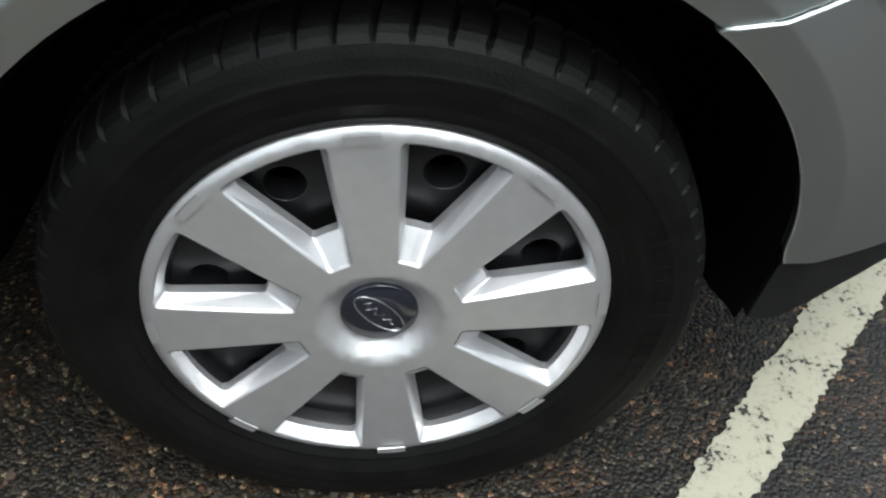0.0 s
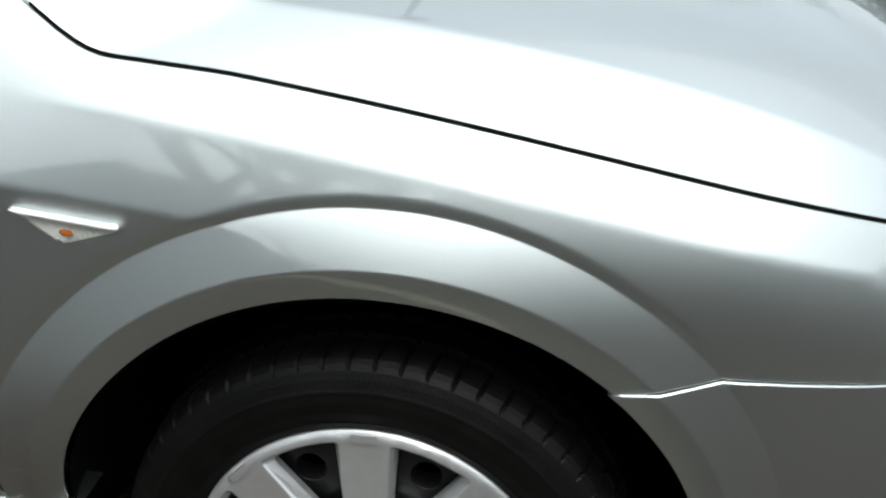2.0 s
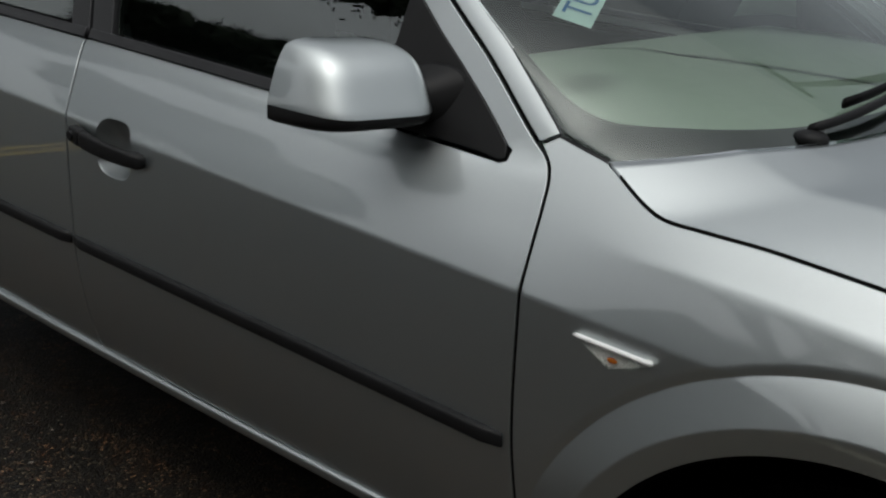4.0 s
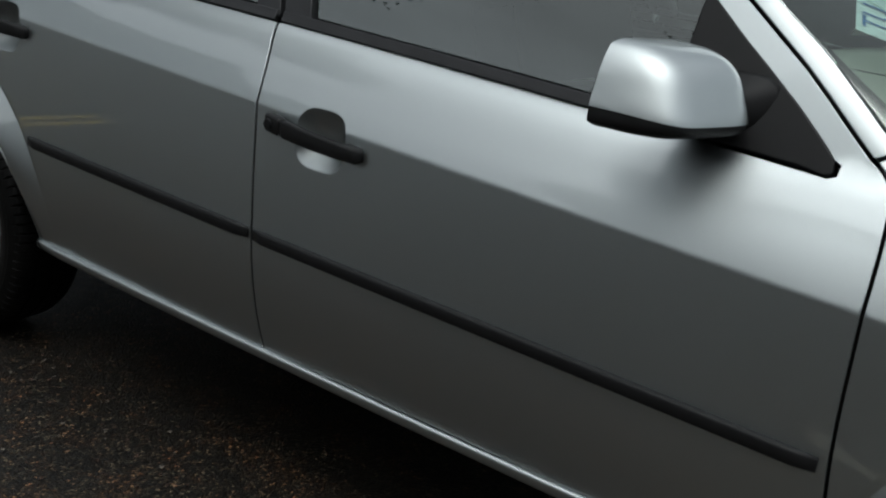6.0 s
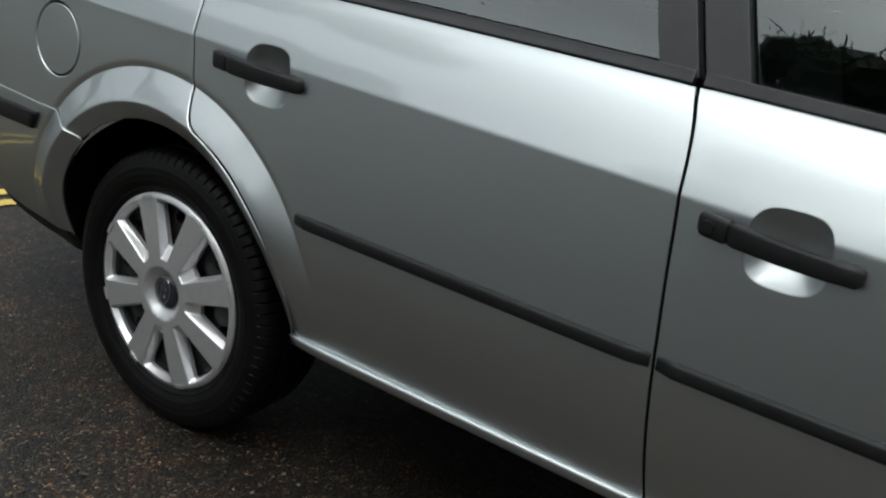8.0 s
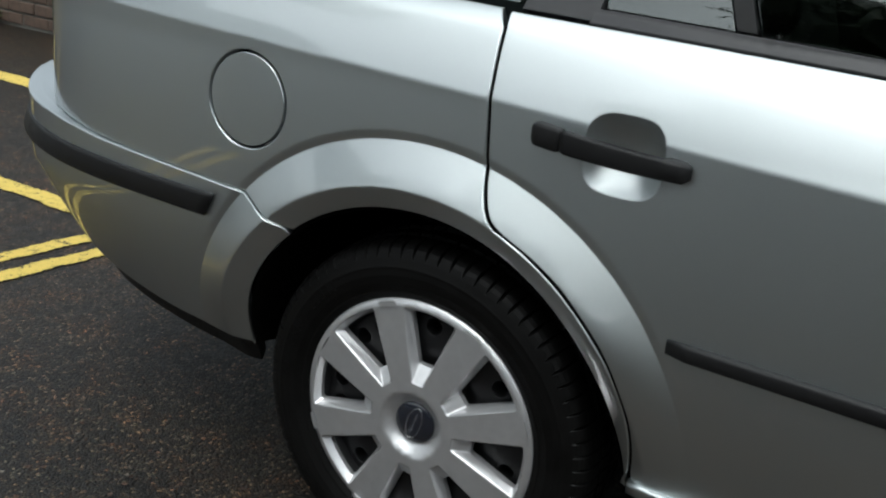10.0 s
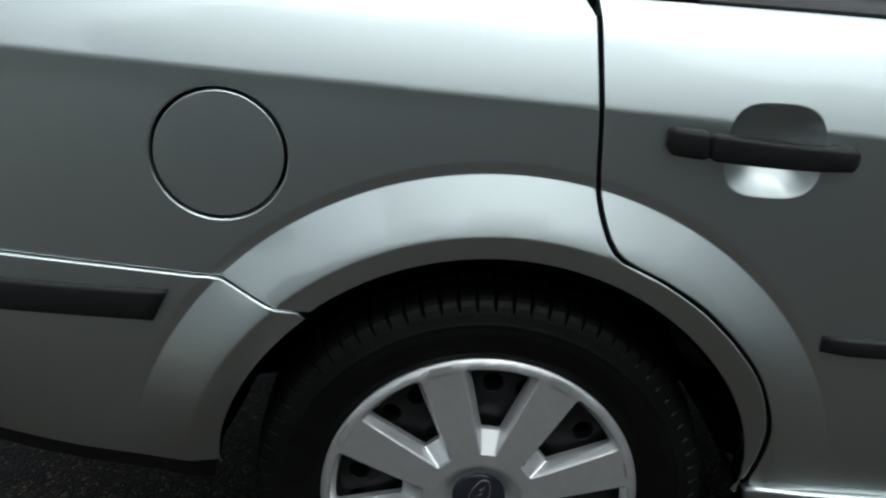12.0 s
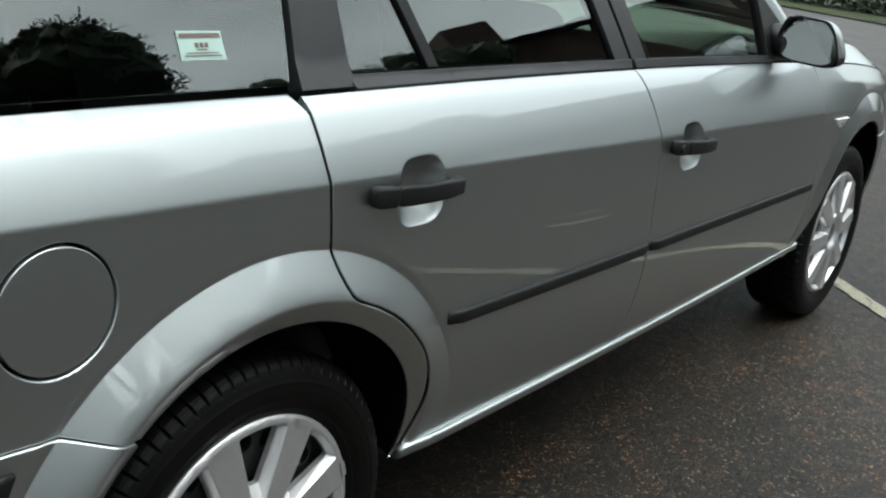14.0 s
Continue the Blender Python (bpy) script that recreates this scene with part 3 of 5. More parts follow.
def bumper_face(x, z):
    """Bumper skins stand a little proud of the flank at their top edge."""
    return flank(x, z) - 0.003 - 0.55 * 0.100 * np.maximum((0.60 - z) / 0.38, 0) ** 2


def rear_bumper_face(x, z):
    """Fuller than the body at the corner, and tucked in below."""
    t0 = np.maximum((-0.3 - x) / 0.8, 0)
    t1 = np.maximum((-0.40 - x + 0.75 * np.maximum(0.56 - z, 0)) / 0.8, 0)
    return flank(x, z) - 0.35 * t0**5 + 0.33 * t1**4 - 0.003


wing_x = arch_extra("front") + crease_extra(2.26, 2.66) + [(x, float(wing_top(x)) - 0.052 + dz) for dz in (-0.008, -0.003, 0.003, 0.008) for x in np.arange(2.34, 3.24, 0.008)]
door_x = crease_extra(0.1, 2.27)
for far in (False, True):
    wing = panel("front_wing", wing_loop, flank, PAINT, car, extra=wing_x, far=far)
    fdoor = panel("front_door", front_door_loop, door_face, PAINT, car, extra=cup_extra(*CUPS[0]) + door_x, fine=[(*CUPS[0][:2], 0.075, 0.065, 0.0045)], far=far)
    rdoor = panel("rear_door", rear_door_loop, flank, PAINT, car, extra=cup_extra(*CUPS[1]) + door_x + arch_extra("rear"), fine=[(*CUPS[1][:2], 0.075, 0.065, 0.0045)], far=far)
    quarter = panel("rear_wing", quarter_loop, quarter_face, PAINT, car, extra=crease_extra(-1, 0.09) + arch_extra("rear") + [(x, float(quarter_top(x)) - d) for d in (0.008, 0.014, 0.020, 0.024, 0.028, 0.033, 0.039) for x in np.linspace(-1.0, 0.06, 90)], holes=[] if far else [circle(*FUEL)], far=far, edge=0.003)
    panel("bumper_corner", front_bumper_loop, bumper_face, PAINT, car, extra=arch_extra("front"), far=far, edge=0.0028, depth=0.012, gap=-0.0014)
    panel("rear_bumper_corner", rear_bumper_loop, rear_bumper_face, PAINT, car, extra=arch_extra("rear"), far=far, edge=0.0030, gap=-0.0014)
    if not far:
        panel("fuel_flap", circle(FUEL[0], FUEL[1], FUEL[2] - 0.001), flank, PAINT, quarter, gap=0.0008, edge=0.0018, label="round painted fuel flap")


# ---- side mouldings, handles, sill ----
SEC = round_section(16, 4)


def moulding(name, x0, x1, zf, height, proud, parent, far=False, taper=0.012):
    rows = []
    n = max(8, int((x1 - x0) / 0.03))
    side = -1 if far else 1
    for i in range(n + 1):
        x = x0 + (x1 - x0) * i / n
        k = min(1.0, 0.35 + (x - x0) / taper * 0.65, 0.35 + (x1 - x) / taper * 0.65)
        z = zf(x)
        y = float(flank(x, z)) - proud * k / 2 + 0.002
        rows.append(((x, WIDTH - y if far else y, z), (0, side, 0), (0, 0, 1), proud * k + 0.006, height * (0.8 + 0.2 * k)))
    return sweep(name, rows, SEC, TRIM, parent, "black ribbed-grain plastic side moulding")


def strip_z(x):
    return 0.603 - 0.0165 * (x - 0.41)


def bar_handle(cx, cz, length, slope, parent, far=False, lock=False):
    rows = []
    side = -1 if far else 1
    for i in range(25):
        t = 0.206 + 0.794 * i / 24
        x = cx + (t - 0.5) * length
        z = cz - slope * (t - 0.5) * length
        bow = 0.008 + 0.014 * math.sin(math.pi * t) ** 0.8
        end = min(1, 0.86 + (t - 0.21) * 14, 0.6 + (1 - t) * 14)
        y0 = float(flank(np.array(cx), np.array(0.70))) - bow
        thick = 0.016 if t < 0.86 else 0.030
        y = y0 + (thick - 0.016) / 2
        rows.append(((x, WIDTH - y if far else y, z), (0, side, 0), (0, 0, 1), thick * end, (0.028 + 0.006 * (1 - t)) * end))
    ob = sweep("door_handle", rows, round_section(16, 5), TRIM, parent, "black plastic bar handle")
    rows = []
    for i in range(11):
        t = 0.2 * i / 10
        x, z = cx + (t - 0.5) * length, cz - slope * (t - 0.5) * length
        end = min(1, 0.62 + t * 16, 0.9 + (0.2 - t) * 14)
        y = float(flank(np.array(cx), np.array(0.70))) - 0.008 - 0.010 * math.sin(math.pi * t) ** 0.8
        rows.append(((x, WIDTH - y if far else y, z), (0, side, 0), (0, 0, 1), 0.022 * end, 0.0335 * end))
    sweep("handle_base", rows, round_section(16, 5), TRIM, parent)
    if lock:
        bm = bmesh.new()
        y = float(flank(np.array(cx), np.array(0.70))) - 0.024
        m = Matrix.Translation((cx - length * 0.42, y, cz + slope * length * 0.42)) @ Matrix.Rotation(radians(90), 4, "X")
        bmesh.ops.create_cone(bm, cap_ends=True, segments=20, radius1=0.010, radius2=0.009, depth=0.006, matrix=m)
        part("lock_barrel", bm, STEEL, parent, "dark round key lock")
    return ob


def door_set(fd, rd, far):
    moulding("side_moulding", 1.159, 2.258, strip_z, 0.025, 0.012, fd, far)
    moulding("side_moulding", 0.410, 1.146, strip_z, 0.025, 0.012, rd, far)
    bar_handle(1.297, 0.810, 0.228, 0.075, fd, far, lock=not far)
    bar_handle(0.289, 0.853, 0.228, 0.055, rd, far)


for ob in list(car.children):
    if ob.name.startswith("front_door"):
        fd = ob
        far = max(v.co.y for v in ob.data.vertices) > 1
        rd = [o for o in car.children if o.name.startswith("rear_door") and (max(v.co.y for v in o.data.vertices) > 1) == far][0]
        door_set(fd, rd, far)


def shut_shade(name, line, parent):
    """Black strip just below the skin, standing in for a shut line's shade."""
    rows = []
    for i, (x, z) in enumerate(line):
        a, b = line[max(i - 1, 0)], line[min(i + 1, len(line) - 1)]
        d = Vector((b[0] - a[0], 0, b[1] - a[1])).normalized()
        y = float(flank(np.array(x), np.array(z))) + 0.0048
        rows.append(((x, y, z), (-d.z, 0, d.x), (0, 1, 0), 0.0085, 0.004))
    return sweep(name, rows, round_section(8, 4), LINER_AND_GAP, parent)


for line in (A[2:], B[1:], C[1:]):
    shut_shade("shut_shade", line, car)
# black strip added along the bonnet gap, in place of its shade
rows = []
for i, (x, z) in enumerate(gap_line[2:]):
    y = float(flank(np.array(x), np.array(z - 0.0015)))
    rows.append(((x, y + 0.0024, z - 0.0010), (0, 0.8, 0.6), (0, -0.6, 0.8), 0.0048, 0.0030))
sweep("bonnet_gap_shade", rows, round_section(8, 3), LINER_AND_GAP, car)


def sill(far):
    """Rounded sill below the doors."""
    prof = [(0.13, 0.3485), (0.080, 0.3483), (0.060, 0.3476), (0.0553, 0.3460), (0.0533, 0.3430), (0.0533, 0.3390), (0.0552, 0.330), (0.0590, 0.3235), (0.066, 0.3190), (0.082, 0.3165), (0.13, 0.315), (0.20, 0.314)]
    prof = smooth_line(prof, 0.003)
    verts, faces = [], []
    xs = np.linspace(0.374, 2.385, 90)
    for x in xs:
        lift = 0.010 * math.sin((x - 0.35) / 2.05 * math.pi) * -1
        for y, z in prof:
            yy = y + 0.008 * smooth_step(0.48, 0.352, x)
            verts.append((x, WIDTH - yy if far else yy, z + lift))
    k = len(prof)
    for i in range(len(xs) - 1):
        for j in range(k - 1):
            f = (i * k + j, i * k + j + 1, (i + 1) * k + j + 1, (i + 1) * k + j)
            faces.append(f[::-1] if far else f)
    faces.append(tuple(range(k)) if far else tuple(range(k))[::-1])
    return mesh_object("sill", verts, faces, PAINT, car)


for far in (False, True):
    sill(far)
    # black shut-line backing behind the panels
    lp = [(0.12, 0.34), (2.36, 0.34), (2.36, 0.62), (2.44, 0.74), (3.0, 0.77), (3.2, 0.74), (3.2, 0.745)] + [(x, float(wing_top(x)) - 0.035) for x in np.linspace(3.15, 2.45, 12)] + [(2.25, 0.90), (2.0, 0.925), (1.0, 0.96), (0.0, 0.98), (-0.75, 0.98), (-0.75, 0.64), (-0.42, 0.62), (-0.30, 0.76), (0, 0.83), (0.14, 0.80), (0.30, 0.72), (0.40, 0.6), (0.42, 0.4)]
    panel("inner_frame", [p for p in lp if p != (0.12, 0.34)], lambda x, z: flank(x, z) - cup(x, z) + 0.034, LINER_AND_GAP, car, depth=0.002, step=0.04, far=far)


# ---- wheels ----
def cap_face(x, z):
    r = np.hypot(x, z)
    dome = -0.008 + 0.010 * (r / 0.22) ** 2
    dish = 0.018 * soft_clamp((0.059 - r) / 0.019, 0.15)
    rim = 0.010 * soft_clamp((r - 0.214) / 0.012, 0.3)
    return dome + dish + rim


def window_loop(k, inset=0.0, inner=0.0, outer=0.0):
    """The outline of the opening between two spokes, corner-rounded."""
    half = radians(22.5)
    pts = []
    r_in, r_out = 0.080 + inner, 0.2065 - outer

    def edge_angle(r):
        return half - math.asin(min(0.95, (0.0205 + 0.0105 * (r - 0.080) / 0.125 + inset) / r))

    for r, n in ((r_out, 7), (r_in, 3)):
        a = max(edge_angle(r), 0.02)
        for i in range(n):
            t = -a + 2 * a * i / (n - 1)
            pts.append((r, t if r == r_out else -t))
    th = radians(45 * k + 22.5)
    xy = [(r * math.cos(th + t), r * math.sin(th + t)) for r, t in pts]
    rad = [0.006] + [0] * 5 + [0.006, 0.0035, 0.0, 0.0035]
    return rounded(xy, rad, 4)


def make_wheel(slots, chunky, lean):
    wheel = new("wheel")
    # tyre
    half = [(0.2050, 0.070), (0.2120, 0.083), (0.2165, 0.0865), (0.2200, 0.0885), (0.2290, 0.0945), (0.2315, 0.0960), (0.2340, 0.0957), (0.2480, 0.1015), (0.2620, 0.1035), (0.2720, 0.1029), (0.2745, 0.1033), (0.2770, 0.1030), (0.2795, 0.1019), (0.2900, 0.0985), (0.2990, 0.0945), (0.3050, 0.0900), (0.3095, 0.0835), (0.3120, 0.0760), (0.3138, 0.0640), (0.3145, 0.0500), (0.3145, 0.0460), (0.3085, 0.0450), (0.3085, 0.0380), (0.3155, 0.0370), (0.3160, 0.0120), (0.3160, 0.0100), (0.3090, 0.0092), (0.3090, 0.0)]
    rows = [(r, 0.150 - y) for r, y in half] + [(r, 0.150 + y) for r, y in half[::-1][1:]]
    per = 9
    segs = slots * per
    deep = 0.008 if chunky else 0.007
    reach = 0.297 if chunky else 0.3035

    def slot(i, k):
        r, y = rows[k]
        if r < reach or (i % per) not in ((0,)):
            return 0
        return deep * min(1, (r - reach) / 0.005 + 0.3) if r > 0.3105 or chunky else deep * 0.5

    lathe("tyre", rows, segs, RUBBER, wheel, "black rubber tyre, dusty", skew=lambda y: 1.1 * abs(y - 0.150) * (1 if not chunky else 0.5) + 0.5 * (y - 0.15), slot=slot, shade=False)
    # lettering that cannot be read: low raised bars on the sidewall
    for k in range(15):
        if k % 6 == 5:
            continue
        a = radians((112 if chunky else -24) + 3.4 * k)
        bm = bmesh.new()
        bmesh.ops.create_cube(bm, size=1, matrix=Matrix.Rotation(-a, 4, "Y") @ Matrix.Translation((0.267, 0.150 - 0.1032, 0)) @ Matrix.Diagonal((0.017, 0.0022, 0.0045 + 0.002 * (k % 3), 1)))
        part("sidewall_marking", bm, RUBBER, wheel)
    # black steel wheel behind the cover
    outer = circle(0, 0, 0.200, 72)
    spots = [360 / 7 * k + d for k in range(7) for d in (2, 18)] if chunky else [360 / 7 * k + 14 for k in range(7)]
    far_out, bore = (0.170, 0.0145) if chunky else (0.160, 0.019)
    holes = [circle(far_out * math.cos(radians(d)), far_out * math.sin(radians(d)), bore, 18) for d in spots]
    panel("rim", outer, lambda x, z: 0.094 - 0.010 * np.cos(np.clip((np.hypot(x, z) - 0.155) / 0.045, -3.14, 3.14)) + 0.012 * soft_clamp((0.11 - np.hypot(x, z)) / 0.05, 0.3), STEEL, wheel, holes=holes, gap=0.0, depth=0.03, step=0.012, label="black steel wheel with round holes")
    lathe("rim_barrel", [(0.206, 0.070), (0.204, 0.066), (0.199, 0.075), (0.192, 0.10), (0.186, 0.15), (0.186, 0.22)], 72, STEEL, wheel)
    lathe("brake_disc", [(0.17, 0.19), (0.02, 0.19)], 40, LINER_AND_GAP, wheel)
    # cover: face with eight openings and their sloping walls
    panel("wheel_cap", circle(0, 0, 0.2215, 120), lambda x, z: 0.052 + cap_face(x, z), CAPSILVER, wheel, holes=[window_loop(k) for k in range(8)], gap=0.0, depth=0.012, step=0.0075, edge=0.0024, label="silver plastic wheel cover with eight spokes")
    for k in range(8):
        verts, faces = [], []
        levels = [(window_loop(k), 0.0005), (window_loop(k, 0.001, 0.001, 0.0005), 0.0022), (window_loop(k, 0.0062, 0.027, 0.007), 0.016), (window_loop(k, 0.0062, 0.027, 0.007), 0.026)]
        n = len(levels[0][0])
        for lp, dep in levels:
            front = 0.052 + cap_face(lp[:, 0], lp[:, 1]) if dep < 0.01 else 0.050 + 0 * lp[:, 0]
            verts += [(x, y + dep, z) for (x, z), y in zip(lp, front)]
        for a in range(len(levels) - 1):
            for i in range(n):
                j = (i + 1) % n
                faces.append((a * n + i, a * n + j, (a + 1) * n + j, (a + 1) * n + i))
        mesh_object("cap_opening", verts, faces, CAPSILVER, wheel, smooth=False)
    for k in range(8):
        bm = bmesh.new()
        n = 6
        a0 = radians(45 * k) - 0.07
        ring = []
        for i in range(n + 1):
            a = a0 + 0.14 * i / n
            for r, y in ((0.2070, 0.0515), (0.2074, 0.0503), (0.2160, 0.0512), (0.2168, 0.054)):
                ring.append(bm.verts.new((r * math.cos(a), y - 0.0006, r * math.sin(a))))
        for i in range(n):
            for j in range(3):
                bm.faces.new([ring[4 * i + j], ring[4 * i + j + 1], ring[4 * i + 5 + j], ring[4 * i + 4 + j]])
        part("clip_tab", bm, CAPSILVER, wheel, smooth=False)
    # round badge: dark disc, bright oval outline
    lathe("emblem", [(0.0375, 0.064), (0.0372, 0.0585), (0.036, 0.0572), (0.02, 0.0560), (0.0005, 0.0556)], 48, EMBLEM, wheel, "dark blue round badge with a bright oval")
    oval = []
    for i in range(48):
        a = 2 * math.pi * i / 48
        u, v = 0.0305 * math.cos(a), 0.0132 * math.sin(a)
        w = radians(lean)
        oval.append(((u * math.cos(w) - v * math.sin(w), 0.0561, u * math.sin(w) + v * math.cos(w)), (math.cos(a + w), 0, math.sin(a + w)), (0, -1, 0), 0.0016, 0.0014))
    sweep("badge_oval", oval + oval[:1], round_section(8, 2), CHROME, wheel, closed_ends=False)
    rows = []
    for i in range(70):
        u = -0.020 + 0.040 * i / 69
        v = 0.0042 * math.sin(i * 0.36) * (1 - 0.5 * i / 69)
        w = radians(lean)
        rows.append(((u * math.cos(w) - v * math.sin(w), 0.0561, u * math.sin(w) + v * math.cos(w)), (math.sin(w), 0, -math.cos(w)), (0, -1, 0), 0.0013, 0.0012))
    sweep("badge_mark", rows, round_section(8, 2), CHROME, wheel)
    return wheel


def place_wheel(make, x, far, turn):
    make.matrix_basis = Matrix.Translation((x, WIDTH if far else 0, 0.312)) @ (Matrix.Rotation(math.pi, 4, "Z") if far else Matrix()) @ Matrix.Rotation(radians(-turn), 4, "Y")
    make.parent = car


front_wheel = make_wheel(64, False, -50)
place_wheel(front_wheel, 2.754, False, 5)
rear_wheel = make_wheel(80, True, 56)
place_wheel(rear_wheel, 0, False, 18)
for src, x, turn in ((front_wheel, 2.754, 31), (rear_wheel, 0, 12)):
    c = copy_thing(src, Matrix())
    place_wheel(c, x, True, turn)


def arch_liner(kind, far):
    """Black plastic liner that starts under the arch's lip and runs inwards."""
    cx, cz, r0, *_ = ARCH[kind]
    verts, faces = [], []
    rows = [(0.004, r0 - 0.0022), (0.030, r0 + 0.006), (0.075, r0 + 0.014), (0.15, r0 + 0.02), (0.30, r0 + 0.02), (0.40, r0 + 0.01), (0.42, 0.02)]
    n = 60
    for d, r in rows:
        ends = (0.245 - 0.20 * min(d, 0.2), 0.290 - 0.35 * min(d, 0.2)) if kind == "front" else (0.335 - 0.20 * min(d, 0.2), 0.337 - 0.30 * min(d, 0.25))
        start, stop = [math.asin(max(-0.9, min(0.0, (low - cz) / r))) for low in ends]
        for i in range(n + 1):
            a = start + (math.pi - stop - start) * i / n
            x, z = cx + r * math.cos(a), cz + r * math.sin(a)
            if kind == "front":
                lip = bumper_face(x, z) if x > cx and z < 0.62 else flank(x, z)
                x -= 0.12 * max(0.40 - z, 0) * smooth_step(0.01, 0.06, d) * (1 if x > cx else 0)
            else:
                lip = rear_bumper_face(x, z) if x < cx and z < 0.60 else flank(x, z)
            y = float(lip) * max(1 - d / 0.3, 0) + d + 0.04 * min(d / 0.3, 1)
            verts.append((x, WIDTH - y if far else y, z))
    k = n + 1
    for j in range(len(rows) - 1):
        for i in range(n):
            faces.append((j * k + i, j * k + i + 1, (j + 1) * k + i + 1, (j + 1) * k + i))
    return mesh_object("arch_liner", verts, faces, LINER_AND_GAP, car)


for far in (False, True):
    for kind in ARCH:
        arch_liner(kind, far)

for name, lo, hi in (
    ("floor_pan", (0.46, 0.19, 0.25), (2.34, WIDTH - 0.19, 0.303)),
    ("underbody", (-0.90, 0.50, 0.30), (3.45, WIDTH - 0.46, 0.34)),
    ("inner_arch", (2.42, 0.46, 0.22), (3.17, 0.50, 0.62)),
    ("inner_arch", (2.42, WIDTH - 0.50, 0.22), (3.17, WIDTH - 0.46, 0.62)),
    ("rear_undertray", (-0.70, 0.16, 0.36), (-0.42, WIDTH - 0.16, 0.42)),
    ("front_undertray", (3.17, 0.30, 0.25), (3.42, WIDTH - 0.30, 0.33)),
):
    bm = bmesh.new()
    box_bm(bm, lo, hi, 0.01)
    part(name, bm, LINER_AND_GAP, car)

# dark lower valance and mud deflector ahead of the front wheel
panel("valance", [(3.150, 0.343), (3.141, 0.247), (3.157, 0.241), (3.195, 0.250), (3.25, 0.271), (3.30, 0.285), (3.42, 0.298), (3.54, 0.305), (3.56, 0.323), (3.42, 0.322), (3.28, 0.333), (3.17, 0.342)], lambda x, z: bumper_face(x, np.maximum(z, 0.33)) + 0.005 + 0.10 * np.maximum(0.345 - z, 0), TRIM, car)
panel("rear_valance", [(-0.365, 0.341), (-0.55, 0.359), (-0.75, 0.392), (-0.95, 0.442), (-1.13, 0.51), (-1.13, 0.47), (-0.95, 0.392), (-0.75, 0.334), (-0.55, 0.300), (-0.375, 0.278)], lambda x, z: rear_bumper_face(x, np.maximum(z, 0.37)) + 0.006 + 0.55 * np.maximum(0.385 - z, 0), TRIM, car)


# ---- bonnet, nose, tail, roof ----
def surface(name, fn, us, vs, material, parent, label="", flip=False, thick=0.0):
    """A sheet (u, v) -> place, with optional thickness."""
    verts = [fn(u, v) for u in us for v in vs]
    k = len(vs)
    faces = [(i * k + j, i * k + j + 1, (i + 1) * k + j + 1, (i + 1) * k + j) for i in range(len(us) - 1) for j in range(k - 1)]
    if flip:
        faces = [f[::-1] for f in faces]
    ob = mesh_object(name, verts, faces, material, parent, label=label)
    if thick:
        m = ob.modifiers.new("thickness", "SOLIDIFY")
        m.thickness, m.offset = thick, -1
    return ob


MID = WIDTH / 2


def wing_lip(t):
    """A place on the wing's upper edge, t from the windscreen (0) to the headlamp (1)."""
    f = t * (len(gap_line) - 1)
    i = min(int(f), len(gap_line) - 2)
    (x0, z0), (x1, z1) = gap_line[i], gap_line[i + 1]
    x, z = x0 + (x1 - x0) * (f - i), z0 + (z1 - z0) * (f - i)
    return x, float(flank(np.array(x), np.array(z))) + 0.0004, z - 0.0008


def bonnet_place(u, v):
    """u: 0 at the windscreen to 1 at the nose; v: -1 to 1 across."""
    x0, y0, z0 = wing_lip(u)
    xm, zm = 2.59 + 0.94 * u, 1.034 - 0.017 * u - 0.17 * u**4
    k = 1 - abs(v)
    rise = 0.74 * (1 - (1 - k) ** 2) + 0.26 * float(soft_clamp(k / 0.13, 0.06))
    y = y0 + (MID - y0) * k
    return (x0 + (xm - x0) * (1 - (1 - k) ** (5 - 2 * u)), y if v < 0 else WIDTH - y, z0 + (zm - z0) * rise)


bonnet = surface("bonnet", bonnet_place, np.linspace(0, 1, 70), np.r_[-1, -0.997, -0.99, np.linspace(-0.975, -0.91, 5), np.linspace(-0.90, -0.84, 16), np.linspace(-0.82, 0.82, 60), np.linspace(0.84, 0.90, 16), np.linspace(0.91, 0.975, 5), 0.99, 0.997, 1], PAINT, car, "silver painted bonnet", flip=True, thick=0.018)


def nose_place(u, v):
    """u: 0 low to 1 at the bonnet's lip; v across."""
    z = 0.30 + 0.46 * u
    x = 3.57 + 0.10 * (1 - abs(v) ** 2.2) - 0.05 * u * u
    return (x, MID + v * (MID - 0.335), z)


surface("front_bumper", nose_place, np.linspace(0, 1, 16), np.linspace(-1, 1, 30), PAINT, car, thick=0.01)
for far in (False, True):
    lamp = [(3.256, 0.820), (3.275, 0.812), (3.33, 0.786), (3.372, 0.743), (3.402, 0.70), (3.42, 0.65), (3.52, 0.66), (3.57, 0.70), (3.52, 0.745), (3.44, 0.785), (3.35, 0.815), (3.28, 0.826)]
    hl = panel("headlamp", lamp, lambda x, z: flank(x, np.minimum(z, 0.80)) + 0.5 * np.maximum(z - 0.78, 0), LENS, car, far=far, gap=0.001, label="clear plastic headlamp lens")
    panel("reflector", lamp, lambda x, z: flank(x, np.minimum(z, 0.80)) + 0.5 * np.maximum(z - 0.78, 0) + 0.035, CAPSILVER, hl, far=far, gap=0.002, depth=0.004)

TAIL = -1.10


def tail_place(u, v):
    z = 0.42 + 0.62 * u
    bulge = 0.055 * smooth_step(0.43, 0.36, u)
    return (TAIL - 0.045 * (1 - abs(v) ** 3) - bulge + 0.06 * max(0, u - 0.7), MID + v * (MID - 0.335), z)


